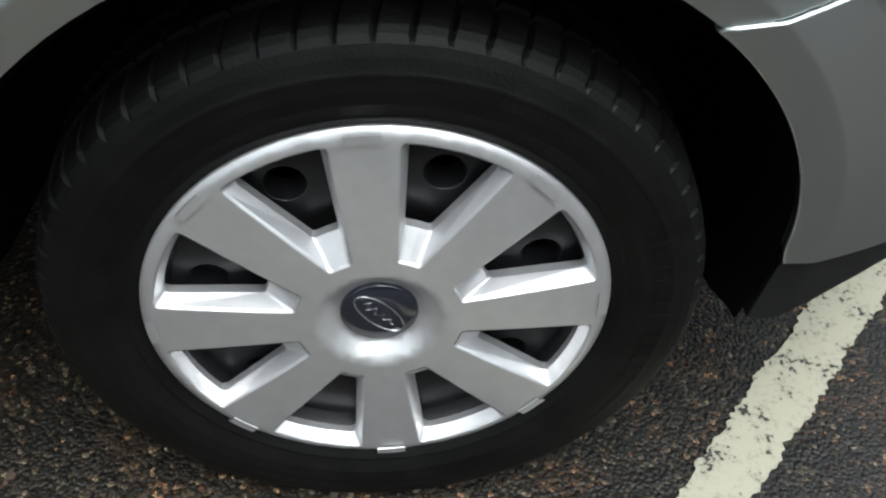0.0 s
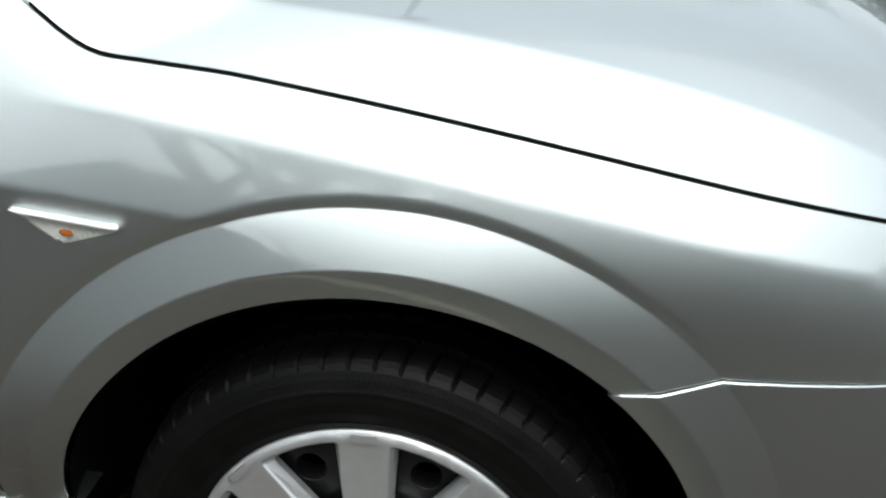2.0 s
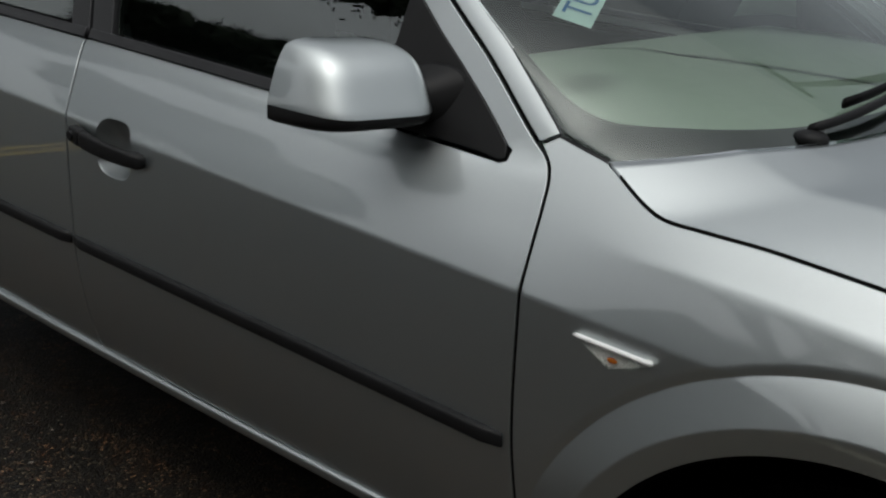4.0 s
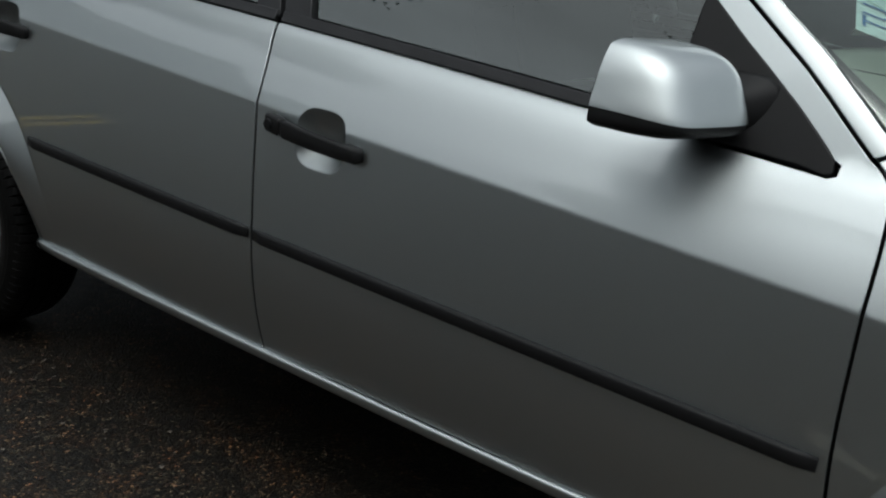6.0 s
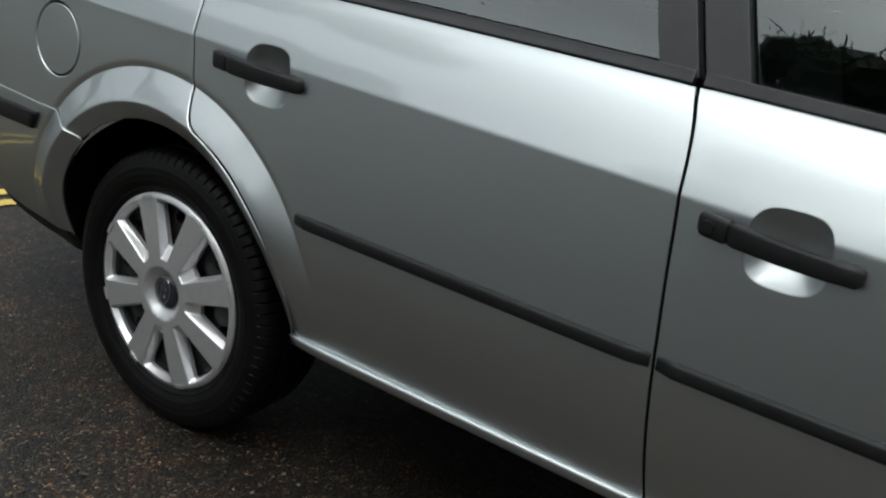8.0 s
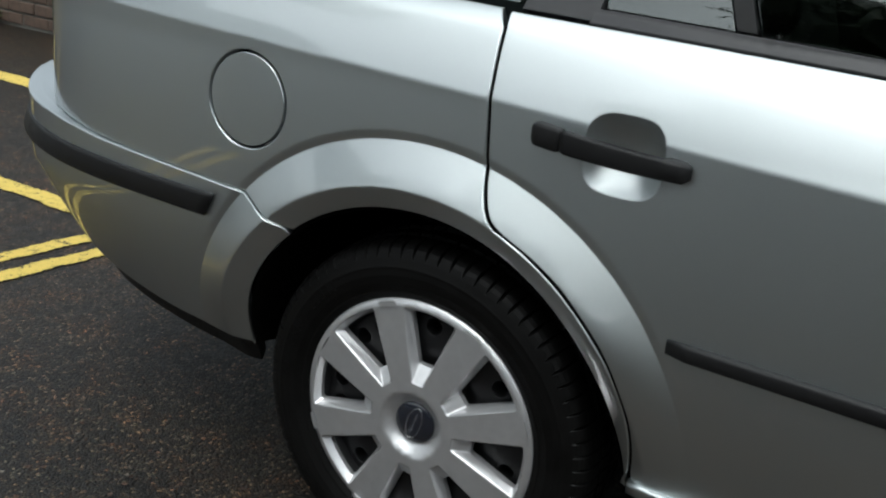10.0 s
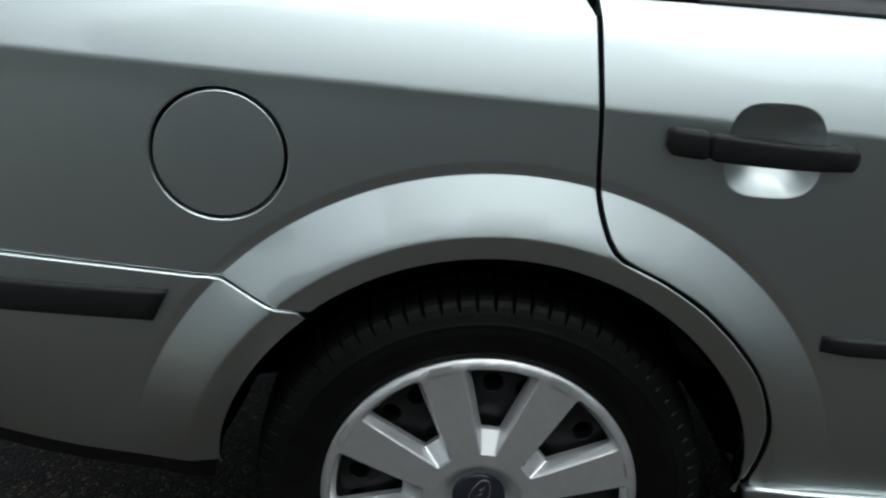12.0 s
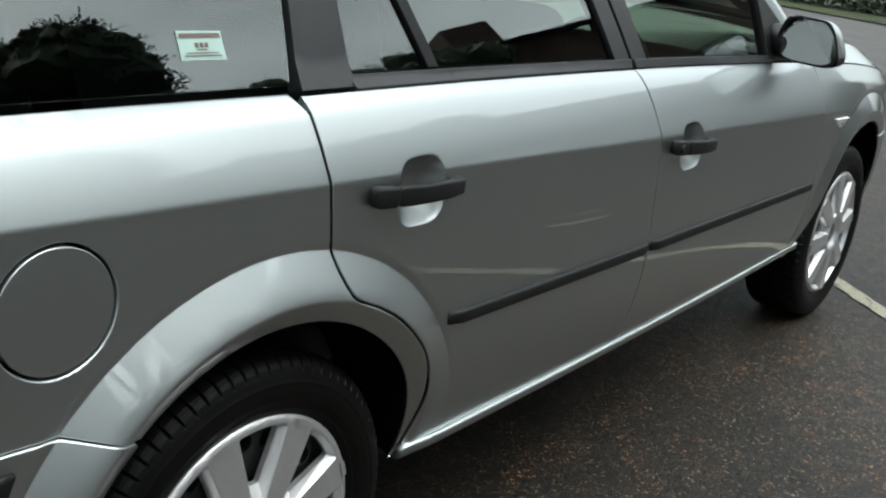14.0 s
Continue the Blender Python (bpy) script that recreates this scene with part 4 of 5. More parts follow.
surface("tailgate", tail_place, np.linspace(0, 1, 30), np.linspace(-1, 1, 30), PAINT, car, flip=True, thick=0.01)


def rear_screen_place(u, v):
    z = 1.04 + 0.36 * u
    return (TAIL + 0.02 + 0.20 * u - 0.03 * (1 - v * v), MID + v * (MID - 0.20 - 0.12 * u), z)


surface("rear_screen", rear_screen_place, np.linspace(0, 1, 10), np.linspace(-1, 1, 16), DARK_GLASS, car)


def roof_place(u, v):
    x = -0.90 + 2.40 * u
    y = MID + v * (MID - 0.285)
    return (x, y, 1.395 + 0.055 * (1 - abs(v) ** 3) + 0.022 * (1 - (2 * u - 0.9) ** 2))


surface("roof", roof_place, np.linspace(0, 1, 24), np.linspace(-1, 1, 24), PAINT, car, flip=True, thick=0.02)
surface("roof_lining", lambda u, v: tuple(np.array(roof_place(u, v)) - (0, 0, 0.035)), np.linspace(0, 1, 8), np.linspace(-1, 1, 8), LINING, car)

# ---- cabin sides ----
HT = 1.372


def pillar_face(x, z):
    """The pillar turns inwards towards the windscreen."""
    t = np.maximum(z - 0.992 - (2.195 - x) * 0.735, 0)
    return house(x, z) + 4.0 * t * t


def seal_panel(name, x0, x1, h, far, parent):
    """Weather strip: its foot spreads out to the top edge of the door."""
    lo = [(x, float(waist(x)) - 0.0015) for x in np.linspace(x0, x1, 24)]
    hi = [(x, float(waist(x)) + h) for x in np.linspace(x1, x0, 24)]

    def face(x, z):
        foot = np.maximum(house(x, waist(x)) - 0.007 - flank(x, waist(x) - 0.004), 0)
        return house(x, z) - 0.008 - foot * np.clip(1 - (z - waist(x)) / (0.6 * h), 0, 1.2)

    return panel(name, lo + hi, face, PILLAR, parent, far=far, gap=0.0008, edge=0.002, depth=0.014, step=0.008)


for far in (False, True):
    fd = [o for o in car.children if o.name.startswith("front_door") and (max(v.co.y for v in o.data.vertices) > 1) == far][0]
    rd = [o for o in car.children if o.name.startswith("rear_door") and (max(v.co.y for v in o.data.vertices) > 1) == far][0]
    q = [o for o in car.children if o.name.startswith("rear_wing") and (max(v.co.y for v in o.data.vertices) > 1) == far][0]
    seal_panel("window_seal", 0.205, 1.098, 0.019, far, rd)
    seal_panel("window_seal", 1.112, 1.93, 0.019, far, fd)
    w = lambda x, h=0.017: (x, float(waist(x)) + h)
    lean = -0.42
    up = lambda x, k: (x + k * (HT - 1.0), HT)
    panel("quarter_glass", [w(-0.90, 0.014), w(-0.4, 0.011), w(0.088, 0.005), up(0.10, 0.12), (-0.55, HT), (-0.78, HT - 0.01)], house, DARK_GLASS, q, far=far, gap=0.001, depth=0.004, label="tinted rear side window")
    panel("pillar_trim", [w(0.095, -0.002), w(0.215, -0.002), up(0.215, 0.04), up(0.105, 0.12)], lambda x, z: house(x, z) - 0.003 - 0.009 * np.clip(1 - (z - waist(x)) / 0.04, 0, 1), PILLAR, rd, far=far, label="dark grey pillar trim")
    panel("quarter_light", [w(0.215), w(0.402), up(0.402, lean), up(0.218, 0.03)], lambda x, z: house(x, z) + 0.006, SIDE_GLASS, rd, far=far, gap=0.0, depth=0.003)
    panel("window_bar", [w(0.402), w(0.436), up(0.436, lean), up(0.402, lean)], lambda x, z: house(x, z) - 0.002, TRIM, rd, far=far)
    panel("door_glass", [w(0.436), w(0.75), w(1.040), up(1.040, lean), up(0.436, lean)], lambda x, z: house(x, z) + 0.008, SIDE_GLASS, rd, far=far, gap=0.0, depth=0.003, label="side window glass")
    panel("pillar_trim", [w(1.036, 0.004), w(1.106, 0.004), up(1.106, lean), up(1.036, lean)], lambda x, z: house(x, z) - 0.002, PILLAR, rd, far=far)
    panel("pillar_trim", [w(1.112, 0.004), w(1.186, 0.004), up(1.186, lean), up(1.112, lean)], lambda x, z: house(x, z) - 0.002, PILLAR, fd, far=far)
    panel("door_glass", [w(1.186), w(1.55), w(1.91), (1.91, float(sail_edge(1.91)) + 0.004), (1.63, float(sail_edge(1.63)) + 0.004), (1.60, HT), up(1.186, lean)], lambda x, z: house(x, z) + 0.008, SIDE_GLASS, fd, far=far, gap=0.0, depth=0.003, label="side window glass")
    sail = [w(1.905, 0.002), w(2.12, 0.001), (2.152, 0.9425), (2.161, 0.944), (2.167, 0.949)] + [(x, float(sail_edge(x)) + 0.002) for x in np.linspace(2.163, 1.905, 16)]
    panel("mirror_sail", sail, lambda x, z: house(x, z) - 0.007, TRIM, fd, far=far, gap=0.0006, edge=0.003, label="black plastic mirror base")
    # painted windscreen pillar
    strip = [(x, float(shut_edge(x))) for x in np.linspace(1.62, 2.208, 30)] + [(2.214, 0.977), (2.238, 0.991)] + [(x, float(pillar_edge(x))) for x in np.linspace(2.235, 1.66, 30)]
    panel("windscreen_pillar", strip, pillar_face, PAINT, car, far=far, gap=0.002)
    if not far:
        # black strip that puts shade into the pillar's shut line
        rows = []
        for x in np.linspace(1.62, 2.206, 30):
            z = float(shut_edge(x))
            rows.append(((x, float(house(x, z)) + 0.004, z), (0.56, 0, 0.83), (0, 1, 0), 0.009, 0.004))
        sweep("shut_shade", rows, round_section(8, 4), LINER_AND_GAP, car)
    panel("roof_rail", [(-0.95, HT + 0.004), (0.1, HT + 0.004), (1.52, HT + 0.004), (1.52, 1.42), (0.2, 1.425), (-0.88, 1.42)], house, PAINT, car, far=far)
    panel("rear_pillar", [w(-0.905, 0.004), (-0.785, HT), (-0.90, HT), (-1.03, 1.15), (-1.03, 1.03)], house, PAINT, car, far=far)


# ---- windscreen, scuttle and wipers ----
def screen_place(u, v):
    """u: 0 at the foot to 1 at the roof."""
    fx, fy, fz = bonnet_place(0, v)
    x = fx - 0.006 + (1.50 - fx) * u
    y = fy + (MID - fy) * 0.21 * u
    z0 = fz - 0.006
    z = z0 + (1.43 - 0.03 * v * v - z0) * (u**0.95)
    # towards the sides the glass runs up along the pillar
    if u < 0.1:
        ex, ez = 2.321 - 0.83 * u, 0.968 + 0.20 * u
    else:
        ex = 2.238 - 0.642 * (u - 0.1)
        ez = float(pillar_edge(ex)) - 0.002
    ey = float(pillar_face(ex, ez)) + 0.003 if u > 0.1 else 0.128 + (float(pillar_face(2.238, 0.989)) + 0.003 - 0.128) * u / 0.1
    if v > 0:
        ey = WIDTH - ey
    w = abs(v) ** 12
    return (x + (ex - x) * w, y + (ey - y) * w, z + (ez - z) * w)


screen = surface("windscreen", screen_place, np.linspace(0.0, 1, 61), np.r_[np.linspace(-1, -0.8, 26), np.linspace(-0.78, 0.78, 60), np.linspace(0.8, 1, 26)], SCREEN_GLASS, car, "clear windscreen with a dark border")


def screen_border():
    """Printed border: a ring between the glass edge and a round-cornered opening."""
    verts, faces, n, k = [], [], 360, 15
    for i in range(n):
        a = 2 * math.pi * i / n
        c, s = math.cos(a), math.sin(a)
        m = max(abs(c), abs(s))
        q = (abs(c) ** 9 + abs(s) ** 9) ** (-1 / 9)
        for j in range(k):
            t = j / (k - 1)
            v = (c / m) * (1 - t) + 0.948 * c * q * t
            u = 0.5 + 0.5 * (s / m) * (1 - t) + 0.462 * s * q * t
            p = screen_place(min(max(u, 0), 1), v)
            verts.append((p[0] - 0.003, p[1], p[2] - 0.006))
    for i in range(n):
        for j in range(k - 1):
            a, b = k * i + j, k * ((i + 1) % n) + j
            faces.append((a, b, b + 1, a + 1))
    return mesh_object("screen_border", verts, faces, PILLAR, car, label="dark grey band round the windscreen")


screen_border()


def wiper(v0, v1):
    rows = []
    for i in range(22):
        t = i / 21
        v = v0 + (v1 - v0) * t
        p = np.array(screen_place(0.015 + 0.05 * t, v)) + (0.004, 0, 0.014 + 0.014 * math.sin(math.pi * t))
        rows.append((p, (1, 0, 0.3), (0, 0, 1), 0.016 - 0.006 * t, 0.014))
    w = sweep("wiper_arm", rows, round_section(10, 3), TRIM, car, "black wiper arm and blade")
    rows = []
    for i in range(22):
        t = i / 21
        v = v0 + 0.12 + (v1 - v0 + 0.25) * t
        p = np.array(screen_place(0.05 + 0.05 * t, v)) + (0.002, 0, 0.012)
        rows.append((p, (1, 0, 0.3), (0, 0, 1), 0.010, 0.016))
    sweep("wiper_blade", rows, round_section(8, 3), RUBBER, w)
    bm = bmesh.new()
    p = np.array(screen_place(0.012, v0)) + (0.0, 0, 0.002)
    bmesh.ops.create_uvsphere(bm, u_segments=16, v_segments=10, radius=0.019, matrix=Matrix.Translation(p) @ Matrix.Diagonal((1.3, 1, 0.6, 1)))
    part("pivot_cap", bm, TRIM, w, smooth=True)


wiper(-0.74, 0.0)
wiper(0.05, 0.72)


def washer_jet(u, v):
    p = Vector(bonnet_place(u, v))
    bm = bmesh.new()
    bmesh.ops.create_uvsphere(bm, u_segments=16, v_segments=8, radius=1, matrix=Matrix.Translation(p + Vector((0, 0, 0.003))) @ Matrix.Diagonal((0.020, 0.011, 0.008, 1)))
    part("washer_jet", bm, TRIM, bonnet, "small black washer jet", smooth=True)


washer_jet(0.19, -0.405)
washer_jet(0.19, 0.405)


# ---- side repeater ----
REFLECTOR = plain("lamp_reflector", (0.86, 0.85, 0.82), 0.3, spread=0.15, scale=400)
WHITE_PLASTIC = plain("white_reflector", (0.9, 0.9, 0.89), 0.25, metal=0.0, spread=0.08)

def repeater(far):
    lp = rounded([(2.357, 0.770), (2.409, 0.738), (2.421, 0.737), (2.476, 0.758), (2.474, 0.766)], [0.004, 0.008, 0.008, 0.004, 0.002])
    r = panel("side_repeater", lp, lambda x, z: flank(x, z) - 0.0065 + 0.05 * np.maximum(0.755 - z, 0), LENS, wing_of[far], far=far, gap=0.0, depth=0.006, edge=0.003, step=0.006, label="clear triangular side indicator with an amber bulb")
    r.visible_shadow = False
    panel("repeater_base", lp, lambda x, z: flank(x, z) - 0.0045 + 0.0016 * np.abs(np.sin((x + 0.6 * z) * 420)) + 0.0012 * np.abs(np.sin((x - 0.9 * z) * 420)), REFLECTOR, wing_of[far], far=far, gap=0.001, depth=0.003, step=0.0025)
    rows = []
    for i in range(16):
        t = i / 15
        x, z = 2.359 + 0.1165 * t, 0.7675 - 0.004 * t
        y = float(flank(np.array(x), np.array(z))) - 0.0048
        end = min(1, 0.5 + 8 * t, 0.5 + 8 * (1 - t))
        rows.append(((x, WIDTH - y if far else y, z), (0, -1 if far else 1, 0), (0, 0, 1), 0.008 * end, 0.0055 * end))
    sweep("repeater_rim", rows, round_section(12, 3), WHITE_PLASTIC, wing_of[far], "glossy white upper edge")
    bm = bmesh.new()
    y = float(flank(np.array(2.41), np.array(0.748))) - 0.0052
    bmesh.ops.create_uvsphere(bm, u_segments=12, v_segments=8, radius=1, matrix=Matrix.Translation((2.420, WIDTH - y if far else y, 0.7505)) @ Matrix.Diagonal((0.008, 0.0016, 0.004, 1)))
    part("bulb", bm, AMBER, wing_of[far], smooth=True)


wing_of = {max(v.co.y for v in o.data.vertices) > 1: o for o in car.children if o.name.startswith("front_wing")}
for far in (False, True):
    repeater(far)


# ---- door mirrors ----
def door_mirror(far):
    def put(p):
        return (p[0], WIDTH - p[1] if far else p[1], p[2])

    fd = [o for o in car.children if o.name.startswith("front_door") and (max(v.co.y for v in o.data.vertices) > 1) == far][0]
    cx, cy, cz = 1.884, -0.001, 1.028

    def shell(yn, zn, grow=1.0):
        """The housing's front: across and up from -1 to 1, standing out towards +x."""
        lean = 0.5 * (zn + 1) * (-0.034 * yn if yn < 0 else -0.016 * yn)
        y = (yn * 0.105 * math.sqrt(1 - 0.16 * abs(zn) ** 3) + lean) * grow
        z = zn * 0.062 * math.sqrt(1 - (0.30 if zn > 0 else 0.34) * abs(yn) ** 5) * grow
        rise = max(1 - abs(zn) ** (3.6 if zn > 0 else 6), 0) ** (0.42 if zn > 0 else 0.3)
        out = max(1 - abs(yn) ** 6, 0) ** 0.36 * rise
        return (cx + 0.122 * out * grow * (1.08 - 0.40 * 0.5 * (zn + 1)) + 0.055 * (yn + 1) * 0.5, cy + y, cz + z)

    def steps(a, b, k):
        return [math.sin(t) for t in np.linspace(math.asin(a), math.asin(b), k)]

    for name, ys, zs, mat, label, grow in (
        ("mirror_shell", steps(-1, 0.90, 44), steps(-0.58, 1, 34), PAINT, "silver painted mirror shell", 1.0),
        ("mirror_under", steps(-1, 0.90, 44), steps(-1, -0.57, 10), TRIM, "black lower mirror shell", 0.988),
        ("mirror_end", steps(0.895, 1, 12), steps(-1, 1, 26), TRIM, "black inner end of the mirror", 0.988),
    ):
        verts = [put(shell(u, v, grow)) for u in ys for v in zs]
        k = len(zs)
        faces = []
        for i in range(len(ys) - 1):
            for j in range(k - 1):
                f = (i * k + j, (i + 1) * k + j, (i + 1) * k + j + 1, i * k + j + 1)
                faces.append(f[::-1] if far else f)
        mesh_object(name, verts, faces, mat, fd, label=label)

    def rim(a):
        c, s = math.cos(a), math.sin(a)
        yn, zn = (math.copysign(min(1, abs(q) ** 0.45), q) for q in (c, s))
        p = shell(yn, zn)
        return cx + 0.055 * (yn + 1) * 0.5, p[1], p[2]

    bm = bmesh.new()
    ring = [bm.verts.new(put((lambda p: (p[0] + 0.008 + (p[2] - cz) * 0.22 - (p[1] - cy) * 0.03, cy + (p[1] - cy) * 0.90, cz + (p[2] - cz) * 0.90))(rim(2 * math.pi * j / 40)))) for j in range(40)]
    bm.faces.new(ring)
    part("mirror_glass", bm, MIRROR, fd, "mirror glass")
    verts, faces = [], []
    for sc, dx in ((1.0, 0.0), (0.96, -0.003), (0.90, 0.007)):
        for j in range(40):
            p = rim(2 * math.pi * j / 40)
            verts.append(put((p[0] + dx, cy + (p[1] - cy) * sc, cz + (p[2] - cz) * sc)))
    for i in range(2):
        for j in range(40):
            faces.append((i * 40 + j, i * 40 + (j + 1) % 40, (i + 1) * 40 + (j + 1) % 40, (i + 1) * 40 + j))
    mesh_object("mirror_surround", verts, faces, TRIM, fd)
    rows = []
    for i in range(12):
        t = i / 11
        rows.append((put((1.965 + 0.045 * t, 0.075 + 0.055 * t, 0.998 + 0.012 * t)), (1, 0, 0), (0, 0, 1), 0.085 + 0.03 * t, 0.062 + 0.03 * t * t))
    sweep("mirror_arm", rows, round_section(18, 3), TRIM, fd, "black plastic mirror arm")


for far in (False, True):
    door_mirror(far)


# ---- rear bumper moulding ----
rear_corner = [o for o in car.children if o.name.startswith("rear_bumper_corner")][0]
rows = []
for i in range(40):
    t = i / 39
    x = -0.418 - 0.727 * t
    z = 0.608 + 0.012 * t + 0.012 * t * t
    y = float(rear_bumper_face(np.array(x), np.array(z))) - 0.002
    rows.append(((x, y, z), (0, 1, 0), (0.45, 0, 1), 0.016, 0.042))
ledge, lf = [], []
for i in range(40):
    x = -0.345 - 0.80 * i / 39
    z = 0.6455 + 0.05 * (i / 39)
    y0 = float(rear_bumper_face(np.array(x), np.array(z)))
    y1 = float(flank(np.array(max(x, -1.05)), np.array(z + 0.01))) + 0.03
    ledge += [(x, y0 + 0.004, z - 0.004), (x, max(y1, y0 + 0.01), z + 0.006)]
    if i:
        k = 2 * i
        lf.append((k - 2, k - 1, k + 1, k))
mesh_object("bumper_ledge", ledge, lf, PAINT, rear_corner)
sweep("bumper_moulding", rows, round_section(14, 5), TRIM, rear_corner, "black plastic bumper moulding")


# ---- cabin ----
def seat(x, y):
    bm = bmesh.new()
    box_bm(bm, (x - 0.25, y - 0.25, 0.42), (x + 0.27, y + 0.25, 0.58), 0.05)
    part("seat_cushion", bm, FABRIC, car, smooth=True)
    bm = bmesh.new()
    box_bm(bm, (-0.07, -0.25, 0), (0.07, 0.25, 0.58), 0.06)
    bmesh.ops.transform(bm, matrix=Matrix.Translation((x - 0.24, y, 0.53)) @ Matrix.Rotation(radians(-16), 4, "Y"), verts=bm.verts)
    part("seat_back", bm, FABRIC, car, smooth=True)
    bm = bmesh.new()
    box_bm(bm, (-0.05, -0.13, 0), (0.05, 0.13, 0.18), 0.045)
    for s in (-0.06, 0.06):
        box_bm(bm, (-0.006, s - 0.006, -0.08), (0.006, s + 0.006, 0.02))
    bmesh.ops.transform(bm, matrix=Matrix.Translation((x - 0.42, y, 1.13)) @ Matrix.Rotation(radians(-12), 4, "Y"), verts=bm.verts)
    part("head_restraint", bm, FABRIC, car, smooth=True)


for x, y in ((1.42, 0.50), (1.42, WIDTH - 0.50), (0.55, 0.48), (0.55, WIDTH - 0.48)):
    seat(x, y)
bm = bmesh.new()
box_bm(bm, (1.88, 0.17, 0.60), (2.36, WIDTH - 0.17, 0.93), 0.05)
part("dashboard", bm, PALE_DASH, car, smooth=True)


def dash_top_place(u, v):
    fx, fy, fz = bonnet_place(0, v * 0.97)
    z = fz - 0.03 + (1.008 - fz + 0.03) * smooth_step(0, 0.45, u) - 0.03 * smooth_step(0.8, 1.0, u)
    return (fx - 0.03 + (1.72 - fx) * u, fy + (0.03 if v < 0 else -0.03), z)


surface("dash_top", dash_top_place, np.linspace(0, 1, 10), np.linspace(-1, 1, 30), PALE_DASH, car, "pale grey dashboard top")
rows = []
for i in range(33):
    a = 2 * math.pi * i / 32
    c = Vector((1.62, 0.50, 0.84)) + Vector((0.07 * math.sin(a), 0.185 * math.cos(a), 0.175 * math.sin(a)))
    rows.append((c, (1, 0, 0), (0, math.cos(a), math.sin(a)), 0.028, 0.028))
sweep("steering_wheel", rows, round_section(10, 2), DASH, car, closed_ends=False)
for name, lo, hi in (("cabin_floor", (0.46, 0.15, 0.34), (2.30, WIDTH - 0.15, 0.40)), ("load_cover", (-0.75, 0.16, 0.84), (-0.02, WIDTH - 0.16, 0.87)), ("door_lining", (0.46, 0.10, 0.40), (2.2, 0.16, 0.93)), ("door_lining", (0.46, WIDTH - 0.16, 0.40), (2.2, WIDTH - 0.10, 0.93)), ("load_lining", (-0.7, 0.10, 0.80), (0.45, 0.16, 0.93)), ("load_lining", (-0.7, WIDTH - 0.16, 0.80), (0.45, WIDTH - 0.10, 0.93))):
    bm = bmesh.new()
    box_bm(bm, lo, hi, 0.008)
    part(name, bm, FABRIC, car)

# permit sticker inside the rear side window
bm = bmesh.new()
lp = [(-0.096, 1.058), (-0.020, 1.056), (-0.022, 1.092), (-0.096, 1.094)]
bm.faces.new([bm.verts.new((x, float(house(x, z)) - 0.0012, z)) for x, z in lp])
STICKER = plain("sticker_green", (0.40, 0.54, 0.49), 0.5, spread=0.08)
STICKER_RED = plain("sticker_brown", (0.15, 0.11, 0.10), 0.5, spread=0.1)
q0 = [o for o in car.children if o.name.startswith("rear_wing") and (max(v.co.y for v in o.data.vertices) < 1)][0]
part("window_sticker", bm, STICKER, q0, "pale green printed window sticker")
bm = bmesh.new()
for a, b, c, d in ((0.003, 0.003, 0.071, 0.0085), (0.026, 0.0145, 0.032, 0.0205), (0.034, 0.0145, 0.040, 0.0205), (0.042, 0.0145, 0.048, 0.0205), (0.028, 0.0225, 0.046, 0.0238), (0.010, 0.0265, 0.064, 0.0277), (0.006, 0.0298, 0.068, 0.0315)):
    vs = []
    for u, v in ((a, b), (c, b), (c, d), (a, d)):
        x, z = -0.096 + u, 1.094 - v - 0.02 * u
        vs.append(bm.verts.new((x, float(house(x, z)) - 0.0022, z)))
    bm.faces.new(vs)
part("sticker_print", bm, STICKER_RED, q0)


# label behind the windscreen, lettered in blue
def screen_label():
    low = Vector((2.157, 0.297, 1.114))
    ax = Vector((-0.060, 0.160, 0.068)).normalized()
    up = Vector((-0.05, -0.03, 0.012))
    up = (up - ax * up.dot(ax)).normalized()
    n = ax.cross(up)
    bm = bmesh.new()
    bm.faces.new([bm.verts.new(low + ax * a + up * b) for a, b in ((0, 0), (0.2, 0), (0.2, 0.062), (0, 0.062))])
    part("window_label", bm, LABEL_PALE, screen, "pale blue-white paper label with dark blue letters")
    text = bpy.data.curves.new("letters", "FONT")
    text.body, text.size = "TU", 0.064
    ob = bpy.data.objects.new("letters", text)
    me = bpy.data.meshes.new_from_object(ob)
    m = Matrix((ax, up, n)).transposed().to_4x4()
    m.translation = low + ax * 0.018 + up * 0.009 + n * 0.0015
    me.transform(m)
    me.materials.append(LABEL_BLUE)
    bpy.data.objects.remove(ob)
    letters = new("letters", me)
    letters.parent = screen


LABEL_PALE = plain("label_paper", (0.72, 0.84, 0.86), 0.6, spread=0.06)
LABEL_BLUE = plain("label_ink", (0.04, 0.16, 0.42), 0.5, spread=0.1)
screen_label()


# ---- surroundings: trees, hall, lamp post, wall, verge ----
BARK = plain("bark", (0.07, 0.055, 0.045), 0.9, bump=0.8, bump_scale=60, spread=0.5)
LEAF = plain("dark_leaf", (0.022, 0.038, 0.014), 0.7, spread=0.5, scale=8)
HEDGE = plain("hedge_leaf", (0.02, 0.034, 0.012), 0.7, spread=0.6, scale=8)
BRICK = plain("dark_brick", (0.09, 0.06, 0.045), 0.85, spread=0.4, scale=20, bump=0.5, bump_scale=150)
MORTAR = plain("mortar", (0.10, 0.095, 0.085), 0.95, spread=0.3)
ROOFING = plain("dark_roof", (0.035, 0.035, 0.038), 0.8, spread=0.4, scale=10)
GALV = plain("weathered_steel", (0.07, 0.07, 0.075), 0.6, metal=0.2, spread=0.2)
